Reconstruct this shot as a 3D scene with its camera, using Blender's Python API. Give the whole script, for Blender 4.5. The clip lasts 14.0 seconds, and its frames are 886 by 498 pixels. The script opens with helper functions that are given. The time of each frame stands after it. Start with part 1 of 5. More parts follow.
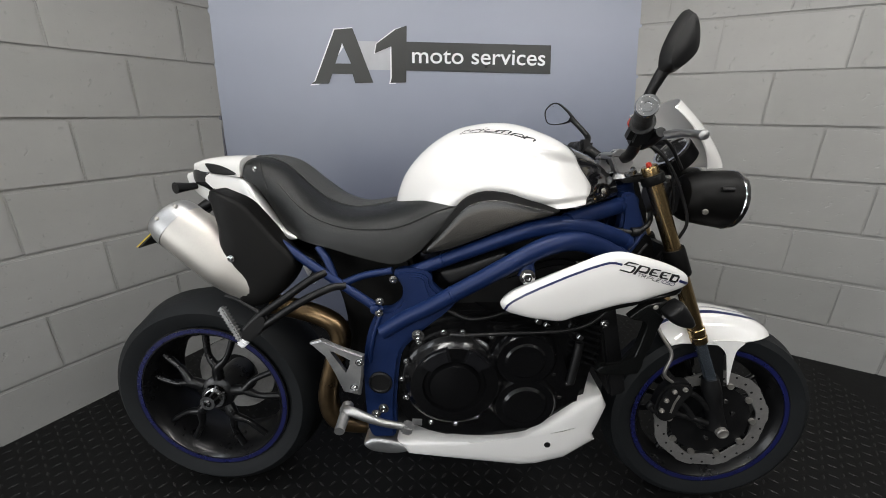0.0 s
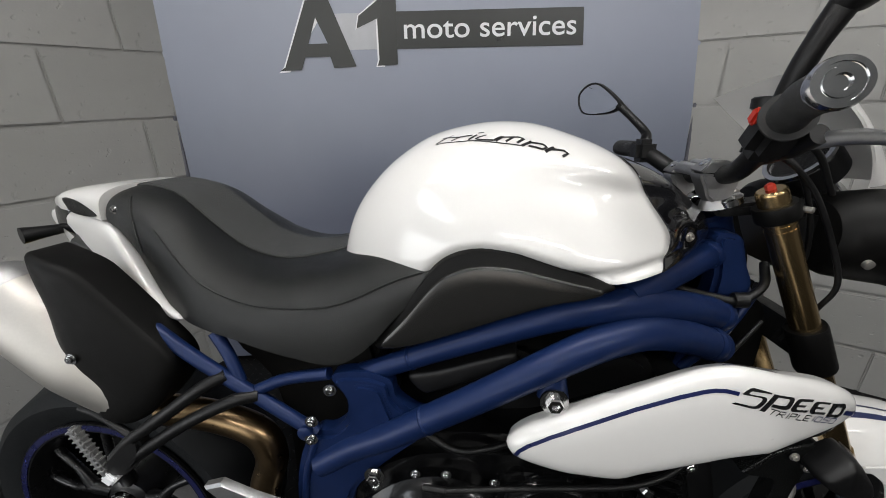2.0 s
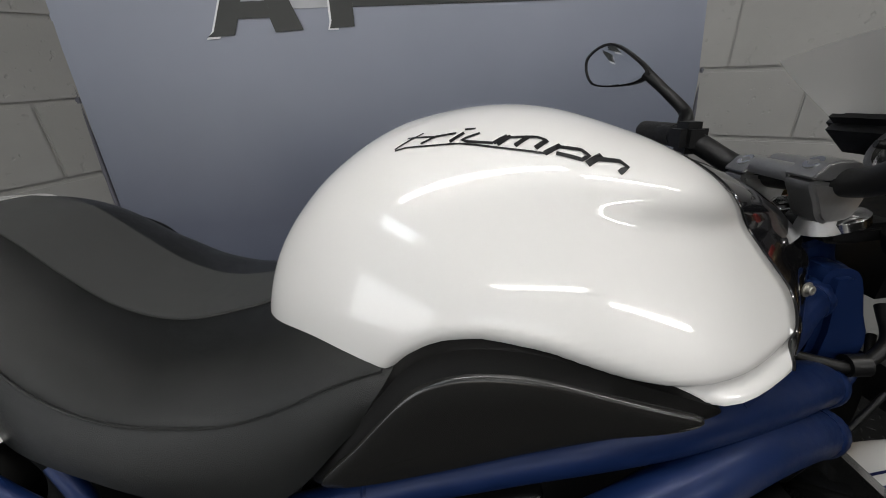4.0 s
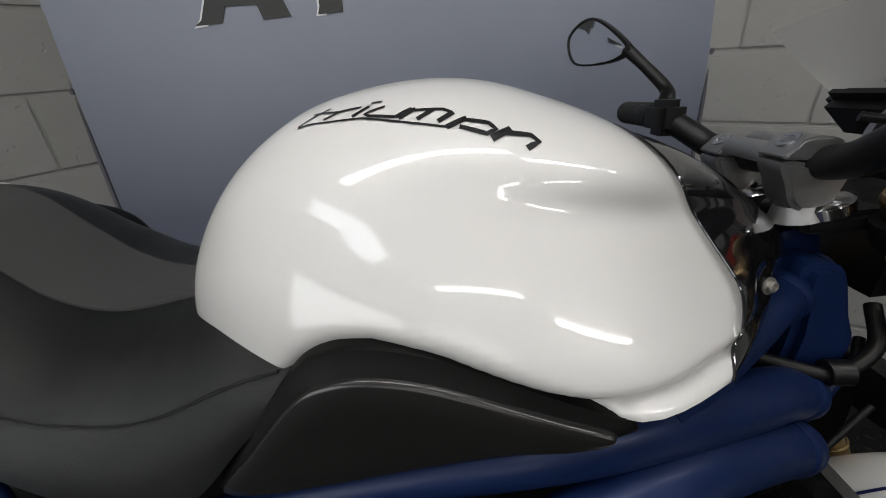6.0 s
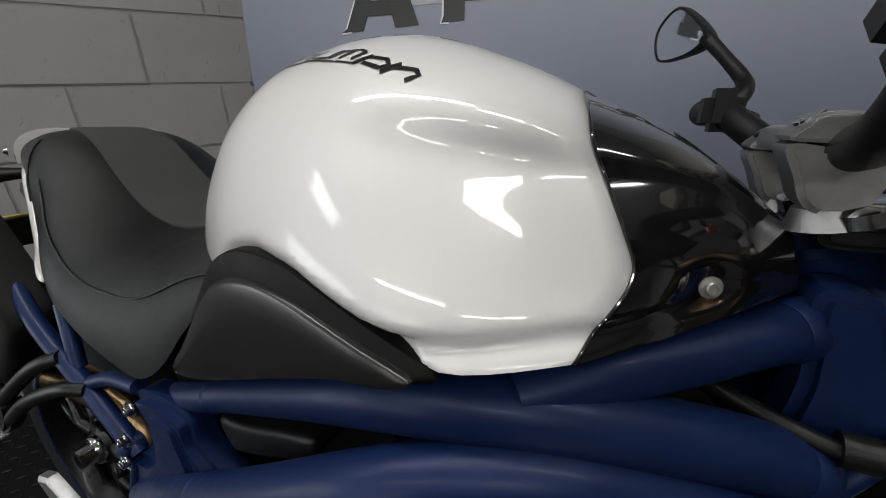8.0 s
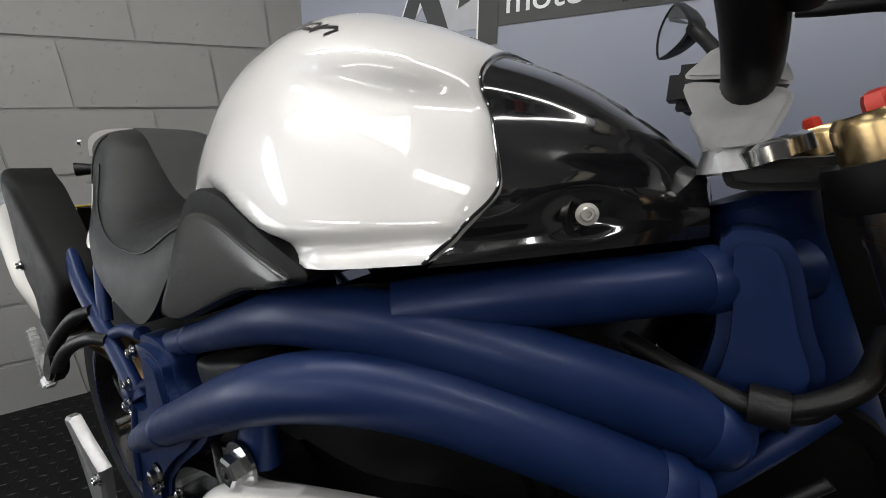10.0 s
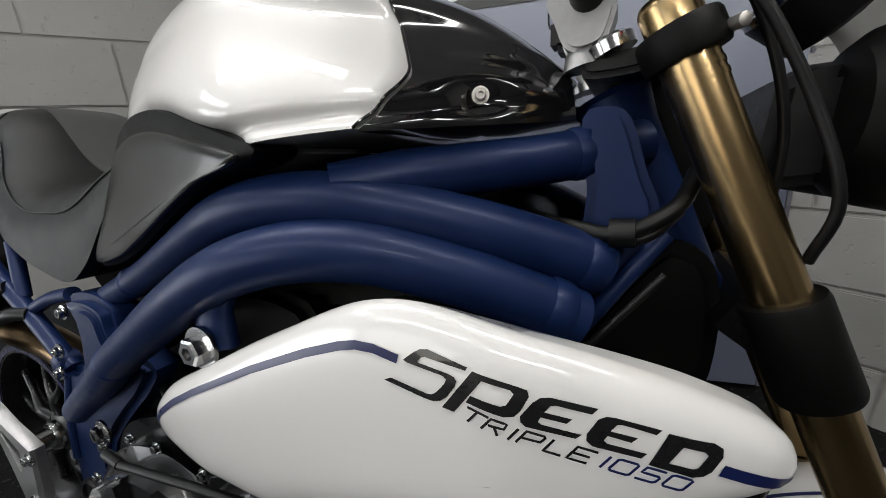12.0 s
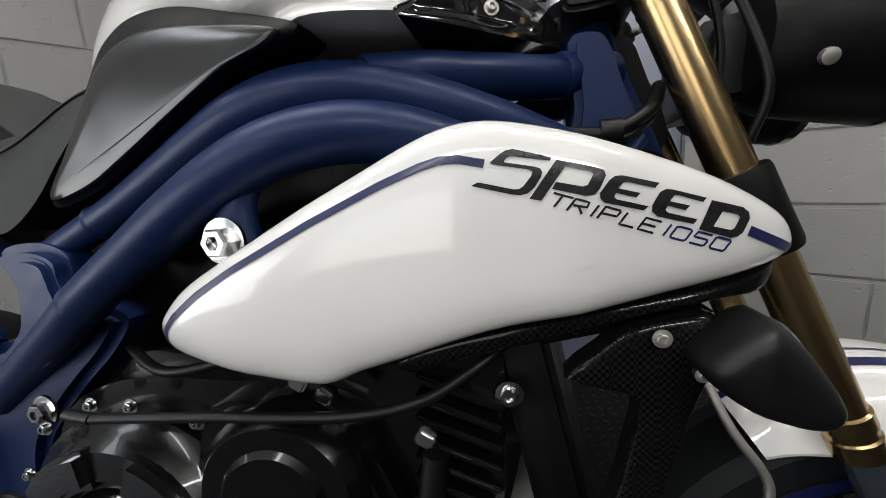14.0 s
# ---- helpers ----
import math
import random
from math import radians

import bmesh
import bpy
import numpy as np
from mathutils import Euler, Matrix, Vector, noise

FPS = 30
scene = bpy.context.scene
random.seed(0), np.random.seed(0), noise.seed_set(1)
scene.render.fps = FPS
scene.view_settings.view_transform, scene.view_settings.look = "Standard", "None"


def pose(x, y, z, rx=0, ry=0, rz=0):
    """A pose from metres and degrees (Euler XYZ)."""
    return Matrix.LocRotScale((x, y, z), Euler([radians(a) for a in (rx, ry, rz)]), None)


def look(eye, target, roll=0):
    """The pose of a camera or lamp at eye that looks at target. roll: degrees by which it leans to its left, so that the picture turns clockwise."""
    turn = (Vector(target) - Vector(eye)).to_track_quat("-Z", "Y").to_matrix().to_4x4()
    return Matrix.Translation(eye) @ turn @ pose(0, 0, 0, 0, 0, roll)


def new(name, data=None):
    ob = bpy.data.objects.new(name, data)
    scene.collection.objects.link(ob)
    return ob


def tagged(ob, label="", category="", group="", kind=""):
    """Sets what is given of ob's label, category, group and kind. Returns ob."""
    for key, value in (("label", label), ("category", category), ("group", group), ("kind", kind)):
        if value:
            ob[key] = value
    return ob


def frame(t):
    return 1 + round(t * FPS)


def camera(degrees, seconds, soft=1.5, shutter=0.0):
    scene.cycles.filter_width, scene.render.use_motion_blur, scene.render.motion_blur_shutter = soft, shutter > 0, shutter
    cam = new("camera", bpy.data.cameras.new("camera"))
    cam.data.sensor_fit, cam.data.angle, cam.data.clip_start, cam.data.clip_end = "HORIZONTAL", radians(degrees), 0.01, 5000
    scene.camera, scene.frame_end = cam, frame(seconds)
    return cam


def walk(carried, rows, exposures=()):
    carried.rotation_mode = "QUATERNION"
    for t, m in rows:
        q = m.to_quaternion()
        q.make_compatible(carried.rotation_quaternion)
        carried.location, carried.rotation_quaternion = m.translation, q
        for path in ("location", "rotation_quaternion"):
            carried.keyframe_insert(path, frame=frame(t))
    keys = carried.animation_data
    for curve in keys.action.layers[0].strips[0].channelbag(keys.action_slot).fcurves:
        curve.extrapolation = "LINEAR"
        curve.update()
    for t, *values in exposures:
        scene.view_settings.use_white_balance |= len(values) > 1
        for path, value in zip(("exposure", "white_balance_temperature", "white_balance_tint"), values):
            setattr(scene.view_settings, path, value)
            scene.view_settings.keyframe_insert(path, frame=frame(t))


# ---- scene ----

cam = camera(97.0, 14.0, 0.9)
PATH = [
    (0.0, (0.6908, -1.0077, 1.1709), (0.7778, -0.0680, 0.8403), 0.59),
    (0.5, (0.7532, -0.8687, 1.1654), (0.8219, 0.0699, 0.8273), -0.46),
    (1.0, (0.8032, -0.7940, 1.1811), (0.8454, 0.1415, 0.8302), -1.57),
    (1.5, (0.8150, -0.7191, 1.1747), (0.8401, 0.2141, 0.8163), -1.60),
    (2.0, (0.8100, -0.6111, 1.1835), (0.8302, 0.3205, 0.8205), -1.71),
    (2.5, (0.8136, -0.5283, 1.1830), (0.8348, 0.3990, 0.8092), -2.40),
    (3.0, (0.8200, -0.4580, 1.1912), (0.8619, 0.4604, 0.7977), -2.44),
    (5.5, (0.8685, -0.3591, 1.1648), (0.9501, 0.5316, 0.7175), -3.37),
    (6.0, (0.9106, -0.3579, 1.1623), (0.9346, 0.5394, 0.7216), -3.88),
    (6.5, (0.9604, -0.3509, 1.1627), (0.8960, 0.5506, 0.7347), -4.55),
    (7.0, (0.9889, -0.3502, 1.1492), (0.8360, 0.5475, 0.7359), -3.92),
    (7.5, (1.0291, -0.3589, 1.1257), (0.8031, 0.5290, 0.7249), -2.31),
    (10.0, (1.1752, -0.3607, 1.0506), (0.7464, 0.4896, 0.7455), -1.68),
    (10.5, (1.1941, -0.3784, 1.0299), (0.7964, 0.4888, 0.7304), -2.89),
    (11.0, (1.2172, -0.3890, 1.0129), (0.8457, 0.4901, 0.7144), -3.61),
    (11.5, (1.2194, -0.4132, 0.9885), (0.8851, 0.4826, 0.6954), -3.76),
    (12.0, (1.2103, -0.4316, 0.9770), (0.9215, 0.4800, 0.6844), -3.81),
    (12.5, (1.1905, -0.4529, 0.9578), (0.9583, 0.4789, 0.6791), -3.92),
    (13.0, (1.1738, -0.4720, 0.9234), (0.9911, 0.4805, 0.6797), -3.82),
    (13.5, (1.1529, -0.4903, 0.8974), (1.0190, 0.4750, 0.6733), -3.59),
    (14.0, (1.1310, -0.4959, 0.8732), (1.0393, 0.4773, 0.6620), -3.85),
]
walk(cam, [(t, look(e, g, r)) for t, e, g, r in PATH], [(0.0, 0.0), (1.5, -0.17), (3.0, -0.47), (5.5, -0.80), (7.5, -0.80), (10.0, -0.37), (12.0, -0.32), (14.0, -0.15)])

# ---- world and lights ----
FLOOR = 0.035
CEIL = 2.5
world = bpy.data.worlds.new("world")
scene.world = world
world.use_nodes = True
bg = world.node_tree.nodes["Background"]
sky = world.node_tree.nodes.new("ShaderNodeTexSky")
sky.sky_type, sky.sun_disc = "NISHITA", False
sky.sun_elevation, sky.sun_rotation = radians(30), radians(200)
world.node_tree.links.new(sky.outputs[0], bg.inputs[0])
bg.inputs[1].default_value = 0.1


def area_lamp(name, m, sx, sy, watts, colour):
    la = bpy.data.lights.new(name, "AREA")
    la.shape, la.size, la.size_y, la.energy, la.color = "RECTANGLE", sx, sy, watts, colour
    ob = new(name, la)
    ob.matrix_world = m
    return ob


# ---- materials ----
def material(name):
    m = bpy.data.materials.new(name)
    m.use_nodes = True
    return m, m.node_tree, m.node_tree.nodes["Principled BSDF"]


def noise_node(nt, scale, detail=4.0, rough=0.6, obj=True):
    tc = nt.nodes.new("ShaderNodeTexCoord")
    n = nt.nodes.new("ShaderNodeTexNoise")
    n.inputs["Scale"].default_value, n.inputs["Detail"].default_value, n.inputs["Roughness"].default_value = scale, detail, rough
    nt.links.new(tc.outputs["Object"], n.inputs["Vector"])
    return n


def simple(name, col, rough=0.5, metal=0.0, coat=0.0, spec=0.5, var=0.12, scale=60.0, bump=0.0, bscale=400.0, rvar=0.1, flake=0.0):
    """A surface with colour and gloss varied at two scales, and fine relief."""
    m, nt, b = material(name)
    L = nt.links.new
    n1, n2 = noise_node(nt, scale), noise_node(nt, scale * 0.11, 2.0)
    add = nt.nodes.new("ShaderNodeMath")
    add.operation = "ADD"
    L(n1.outputs["Fac"], add.inputs[0]), L(n2.outputs["Fac"], add.inputs[1])
    mr = nt.nodes.new("ShaderNodeMapRange")
    mr.inputs["From Min"].default_value, mr.inputs["From Max"].default_value = 0.6, 1.4
    L(add.outputs[0], mr.inputs["Value"])
    mix = nt.nodes.new("ShaderNodeMix")
    mix.data_type = "RGBA"
    mix.inputs["A"].default_value = (*[c * (1 - var) for c in col], 1)
    mix.inputs["B"].default_value = (*[min(1, c * (1 + var)) for c in col], 1)
    L(mr.outputs[0], mix.inputs["Factor"]), L(mix.outputs["Result"], b.inputs["Base Color"])
    rr = nt.nodes.new("ShaderNodeMapRange")
    rr.inputs["To Min"].default_value, rr.inputs["To Max"].default_value = max(0.02, rough - rvar), min(1, rough + rvar)
    L(mr.outputs[0], rr.inputs["Value"]), L(rr.outputs[0], b.inputs["Roughness"])
    b.inputs["Metallic"].default_value, b.inputs["Specular IOR Level"].default_value = metal, spec
    b.inputs["Coat Weight"].default_value, b.inputs["Coat Roughness"].default_value = coat, 0.03
    if bump:
        n3 = noise_node(nt, bscale, 3.0)
        bu = nt.nodes.new("ShaderNodeBump")
        bu.inputs["Strength"].default_value, bu.inputs["Distance"].default_value = bump, 0.002
        L(n3.outputs["Fac"], bu.inputs["Height"]), L(bu.outputs[0], b.inputs["Normal"])
    return m


WHITE = simple("white_paint", (0.65, 0.64, 0.625), 0.35, 0.0, 1.0, var=0.008, scale=1500, rvar=0.005)
BLUE = simple("blue_frame_paint", (0.005, 0.0155, 0.064), 0.42, 0.2, 0.04, spec=0.28, var=0.12, scale=500, bump=0.05, bscale=1500)
SEAT = simple("seat_vinyl", (0.0045, 0.0050, 0.0048), 0.38, spec=0.38, var=0.15, scale=200, bump=0.35, bscale=1400)
SEATG = simple("seat_insert_vinyl", (0.042, 0.043, 0.042), 0.6, spec=0.35, var=0.12, scale=300, bump=0.5, bscale=1800)
PLATE = simple("satin_black_plate", (0.010, 0.0098, 0.0092), 0.24, 0.0, spec=0.55, var=0.05, scale=900, rvar=0.02)
BLACK = simple("satin_black_plastic", (0.0045, 0.0045, 0.0048), 0.42, spec=0.28, var=0.25, scale=80, bump=0.12, bscale=1200)
PITCH = simple("deep_black_coating", (0.0025, 0.0024, 0.0023), 0.5, spec=0.14, var=0.25, scale=60, bump=0.1, bscale=900)
GLOSS = simple("gloss_black_paint", (0.006, 0.006, 0.007), 0.12, coat=1.0, var=0.2, scale=100, rvar=0.04)
ENGINE = simple("black_engine_metal", (0.003, 0.003, 0.0033), 0.2, 0.0, 0.3, spec=0.22, var=0.3, scale=70, bump=0.1, bscale=900)
GOLD = simple("gold_anodised_metal", (0.45, 0.32, 0.16), 0.25, 1.0, var=0.03, scale=200, rvar=0.02)
CHROME = simple("polished_metal", (0.52, 0.52, 0.52), 0.15, 1.0, var=0.08, scale=120, rvar=0.06)
ALU = simple("cast_aluminium", (0.36, 0.36, 0.36), 0.38, 0.9, var=0.12, scale=150, bump=0.15, bscale=1500)
STEEL = simple("brushed_steel", (0.46, 0.44, 0.41), 0.52, 1.0, var=0.06, scale=250, rvar=0.04)
PIPE = simple("heat_tinted_steel", (0.24, 0.165, 0.09), 0.32, 1.0, var=0.3, scale=25, rvar=0.08)
RUBBER = simple("tyre_rubber", (0.0075, 0.0085, 0.0095), 0.62, spec=0.22, var=0.2, scale=60, bump=0.25, bscale=700)
GRIP = simple("grip_rubber", (0.012, 0.012, 0.012), 0.7, var=0.2, scale=100, bump=0.3, bscale=900)
RIMB = simple("gloss_black_rim", (0.004, 0.004, 0.0045), 0.32, 0.0, 0.12, spec=0.3, var=0.2, scale=60)
RIMBLUE = simple("blue_rim_stripe", (0.006, 0.008, 0.055), 0.3, 0.0, 0.4, var=0.1, scale=60)
INK = simple("black_decal", (0.008, 0.008, 0.009), 0.3, coat=0.6, var=0.1, scale=200)
NAVY = simple("navy_decal", (0.006, 0.011, 0.062), 0.35, coat=0.15, var=0.1, scale=200)
RED = simple("red_anodised", (0.45, 0.03, 0.015), 0.35, 0.3, var=0.1, scale=100)
AMBER = simple("clear_amber_lens", (0.6, 0.55, 0.5), 0.15, coat=1.0, var=0.1, scale=200)
FORKLOW = simple("grey_blue_stanchion", (0.20, 0.24, 0.29), 0.25, 0.9, var=0.1, scale=50)
DISC = simple("brake_disc_steel", (0.32, 0.31, 0.30), 0.5, 0.8, var=0.2, scale=120)
OLIVE = simple("dark_plate_back", (0.022, 0.021, 0.010), 0.5, var=0.2, scale=60)
YELLOW = simple("yellow_plate", (0.65, 0.47, 0.05), 0.4, var=0.08, scale=60)
MIRRORM = simple("mirror_glass", (0.75, 0.77, 0.8), 0.03, 1.0, var=0.02, scale=30, rvar=0.01)
FLUID = simple("fluid_reservoir_plastic", (0.55, 0.5, 0.38), 0.3, var=0.1, scale=100)
SIGNBLACK = simple("sign_black_print", (0.012, 0.014, 0.013), 0.35, var=0.15, scale=30)
SIGNWHITE = simple("sign_white_print", (0.75, 0.76, 0.78), 0.4, var=0.03, scale=60)
SIGNSHADE = simple("sign_silver_print", (0.42, 0.43, 0.46), 0.4, var=0.15, scale=12)
SIGNBAR = simple("sign_bar_print", (0.014, 0.016, 0.016), 0.35, var=0.15, scale=30)
CEILM = simple("ceiling_paint", (0.55, 0.55, 0.54), 0.8, var=0.06, scale=4)
BACKM = simple("painted_wall", (0.16, 0.155, 0.15), 0.8, var=0.1, scale=3, bump=0.2, bscale=60)


def carbon():
    m, nt, b = material("carbon_weave")
    tc = nt.nodes.new("ShaderNodeTexCoord")
    ck = nt.nodes.new("ShaderNodeTexChecker")
    ck.inputs["Scale"].default_value = 420
    ck.inputs["Color1"].default_value, ck.inputs["Color2"].default_value = (0.002, 0.002, 0.002, 1), (0.007, 0.0075, 0.0075, 1)
    nt.links.new(tc.outputs["Object"], ck.inputs["Vector"]), nt.links.new(ck.outputs["Color"], b.inputs["Base Color"])
    b.inputs["Roughness"].default_value, b.inputs["Coat Weight"].default_value, b.inputs["Specular IOR Level"].default_value = 0.25, 0.25, 0.1
    return m


CARBON = carbon()


def block_paint():
    """Grey masonry paint on concrete blocks: a tone for each block, stains, pits."""
    m, nt, b = material("grey_block_paint")
    L = nt.links.new
    oi = nt.nodes.new("ShaderNodeObjectInfo")
    big, small, pits = noise_node(nt, 5.0, 5.0), noise_node(nt, 120.0, 4.0), noise_node(nt, 55.0, 2.0, 0.4)
    mx = nt.nodes.new("ShaderNodeMix")
    mx.data_type = "RGBA"
    mx.inputs["A"].default_value, mx.inputs["B"].default_value = (0.225, 0.223, 0.215, 1), (0.318, 0.314, 0.303, 1)
    a = nt.nodes.new("ShaderNodeMath")
    a.operation = "MULTIPLY_ADD"
    a.inputs[1].default_value, a.inputs[2].default_value = 0.35, 0.1
    L(oi.outputs["Random"], a.inputs[0])
    c = nt.nodes.new("ShaderNodeMath")
    c.operation = "MULTIPLY_ADD"
    c.inputs[1].default_value = 0.8
    L(big.outputs["Fac"], c.inputs[0]), L(a.outputs[0], c.inputs[2])
    L(c.outputs[0], mx.inputs["Factor"]), L(mx.outputs["Result"], b.inputs["Base Color"])
    b.inputs["Roughness"].default_value = 0.55
    ramp = nt.nodes.new("ShaderNodeMapRange")
    ramp.inputs["From Min"].default_value, ramp.inputs["From Max"].default_value = 0.24, 0.33
    L(pits.outputs["Fac"], ramp.inputs["Value"])
    s = nt.nodes.new("ShaderNodeMath")
    s.operation = "MULTIPLY_ADD"
    s.inputs[1].default_value = 0.25
    L(small.outputs["Fac"], s.inputs[0]), L(ramp.outputs[0], s.inputs[2])
    bu = nt.nodes.new("ShaderNodeBump")
    bu.inputs["Strength"].default_value, bu.inputs["Distance"].default_value = 0.5, 0.003
    L(s.outputs[0], bu.inputs["Height"]), L(bu.outputs[0], b.inputs["Normal"])
    return m


BLOCK = block_paint()
MORTAR = simple("painted_mortar", (0.27, 0.266, 0.257), 0.6, var=0.15, scale=40, bump=0.4, bscale=200)


def board_face():
    """Blue-grey board colour, mixed darker towards the foot of the board."""
    m, nt, b = material("blue_grey_board_face")
    L = nt.links.new
    tc = nt.nodes.new("ShaderNodeTexCoord")
    sp = nt.nodes.new("ShaderNodeSeparateXYZ")
    L(tc.outputs["Object"], sp.inputs[0])
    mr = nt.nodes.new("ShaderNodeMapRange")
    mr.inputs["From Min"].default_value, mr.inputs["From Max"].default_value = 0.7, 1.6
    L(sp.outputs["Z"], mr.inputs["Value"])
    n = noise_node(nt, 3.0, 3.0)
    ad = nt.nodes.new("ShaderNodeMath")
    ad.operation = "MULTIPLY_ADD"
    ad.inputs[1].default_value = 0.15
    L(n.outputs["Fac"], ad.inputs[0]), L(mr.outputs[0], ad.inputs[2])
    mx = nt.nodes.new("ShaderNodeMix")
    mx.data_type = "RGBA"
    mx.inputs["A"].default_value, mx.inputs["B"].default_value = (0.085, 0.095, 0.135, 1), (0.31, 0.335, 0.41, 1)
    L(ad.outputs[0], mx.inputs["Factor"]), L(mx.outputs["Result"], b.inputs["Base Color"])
    b.inputs["Roughness"].default_value = 0.42
    return m


BOARD = board_face()
EDGE = simple("grey_board_edge", (0.10, 0.10, 0.12), 0.6, var=0.1, scale=40)
MATSTUD = simple("worn_rubber_stud", (0.008, 0.008, 0.008), 0.42, spec=0.25, var=0.3, scale=25, rvar=0.08)
MAT = simple("black_rubber_mat", (0.005, 0.005, 0.005), 0.5, spec=0.14, var=0.3, scale=25, bump=0.25, bscale=300)


# ---- mesh helpers ----
def part(name, bm, mat, parent, label="", smooth=True):
    me = bpy.data.meshes.new(name)
    bmesh.ops.recalc_face_normals(bm, faces=bm.faces)
    for f in bm.faces:
        f.smooth = smooth
    bm.to_mesh(me)
    bm.free()
    me.materials.append(mat)
    if smooth:
        me.set_sharp_from_angle(angle=radians(38))
    ob = new(name, me)
    ob.parent = parent
    if label:
        ob["label"] = label
    return ob


def spline(pts, n=8):
    """Catmull-Rom through the points, n steps a span."""
    P = [Vector(p) for p in pts]
    P = [P[0] * 2 - P[1]] + P + [P[-1] * 2 - P[-2]]
    out = []
    for i in range(1, len(P) - 2):
        a, b, c, d = P[i - 1:i + 3]
        for k in range(n):
            t = k / n
            out.append(0.5 * (2 * b + (c - a) * t + (2 * a - 5 * b + 4 * c - d) * t * t + (3 * b - a - 3 * c + d) * t ** 3))
    out.append(P[-2])
    return out


def lerp_list(v, t):
    if not isinstance(v, (list, tuple)):
        return v
    x = t * (len(v) - 1)
    i = min(int(x), len(v) - 2)
    return v[i] + (v[i + 1] - v[i]) * (x - i)


def skin(bm, rings, closed=True, caps=True):
    vs = [[bm.verts.new(p) for p in r] for r in rings]
    n = len(vs[0])
    for a, b in zip(vs, vs[1:]):
        for i in range(n if closed else n - 1):
            j = (i + 1) % n
            bm.faces.new((a[i], a[j], b[j], b[i]))
    if caps and closed:
        bm.faces.new(vs[0][::-1])
        if caps != "start":
            bm.faces.new(vs[-1])
    return vs


def tube(pts, r, sides=14, n=8, flat=1.0, smooth_path=True, bm=None):
    """A round bar along the points; r may be a list; flat narrows it sideways."""
    bm = bm or bmesh.new()
    P = spline(pts, n) if smooth_path and len(pts) > 2 else [Vector(p) for p in pts]
    rings = []
    side = None
    for i, p in enumerate(P):
        d = (P[min(i + 1, len(P) - 1)] - P[max(i - 1, 0)]).normalized()
        if side is None:
            side = d.cross(Vector((0, 1, 0)) if abs(d.y) < 0.9 else Vector((0, 0, 1))).normalized()
        side = (side - d * side.dot(d)).normalized()
        up = d.cross(side)
        rr = lerp_list(r, i / (len(P) - 1))
        rings.append([p + (side * math.cos(a) + up * flat * math.sin(a)) * rr for a in [2 * math.pi * k / sides for k in range(sides)]])
    skin(bm, rings)
    return bm


def lathe(profile, centre, axis, sides=28, bm=None):
    """Turn (distance along the axis, radius) pairs round an axis."""
    bm = bm or bmesh.new()
    ax = Vector(axis).normalized()
    u = ax.cross(Vector((0, 0, 1)) if abs(ax.z) < 0.9 else Vector((1, 0, 0))).normalized()
    v = ax.cross(u)
    c = Vector(centre)
    rings = [[c + ax * h + (u * math.cos(2 * math.pi * k / sides) + v * math.sin(2 * math.pi * k / sides)) * max(r, 1e-4) for k in range(sides)] for h, r in profile]
    skin(bm, rings)
    return bm


def ring_lathe(profile, centre, axis, sides=64, bm=None):
    """Like lathe, with a closed profile: a tyre, a rim, a disc."""
    bm = bm or bmesh.new()
    ax = Vector(axis).normalized()
    u = ax.cross(Vector((0, 0, 1)) if abs(ax.z) < 0.9 else Vector((1, 0, 0))).normalized()
    v = ax.cross(u)
    c = Vector(centre)
    vs = []
    for k in range(sides):
        a = 2 * math.pi * k / sides
        d = u * math.cos(a) + v * math.sin(a)
        vs.append([bm.verts.new(c + ax * h + d * r) for h, r in profile])
    for k in range(sides):
        p, q = vs[k], vs[(k + 1) % sides]
        for i in range(len(profile)):
            j = (i + 1) % len(profile)
            bm.faces.new((p[i], p[j], q[j], q[i]))
    return bm


def slab(outline, y0, y1, bevel=0.004, bm=None):
    """A plate from an outline of (x, z), between two depths, with rounded edges."""
    bm = bm or bmesh.new()
    f = bm.faces.new([bm.verts.new((x, y0, z)) for x, z in outline])
    new_geo = bmesh.ops.extrude_face_region(bm, geom=[f])
    vs = [g for g in new_geo["geom"] if isinstance(g, bmesh.types.BMVert)]
    bmesh.ops.translate(bm, verts=vs, vec=(0, y1 - y0, 0))
    if bevel:
        es = [e for e in bm.edges if len(e.link_faces) == 2 and abs(e.verts[0].co.y - e.verts[1].co.y) < 1e-6]
        bmesh.ops.bevel(bm, geom=es, offset=bevel, segments=2, affect="EDGES", clamp_overlap=True)
    return bm


def smooth_outline(pts, n=6):
    """A closed Catmull-Rom line through (x, z) points."""
    m = len(pts)
    out = []
    for i in range(m):
        a, b, c, d = [Vector(pts[(i + k) % m]) for k in (-1, 0, 1, 2)]
        for k in range(n):
            t = k / n
            out.append(0.5 * (2 * b + (c - a) * t + (2 * a - 5 * b + 4 * c - d) * t * t + (3 * b - a - 3 * c + d) * t ** 3))
    return [tuple(p) for p in out]


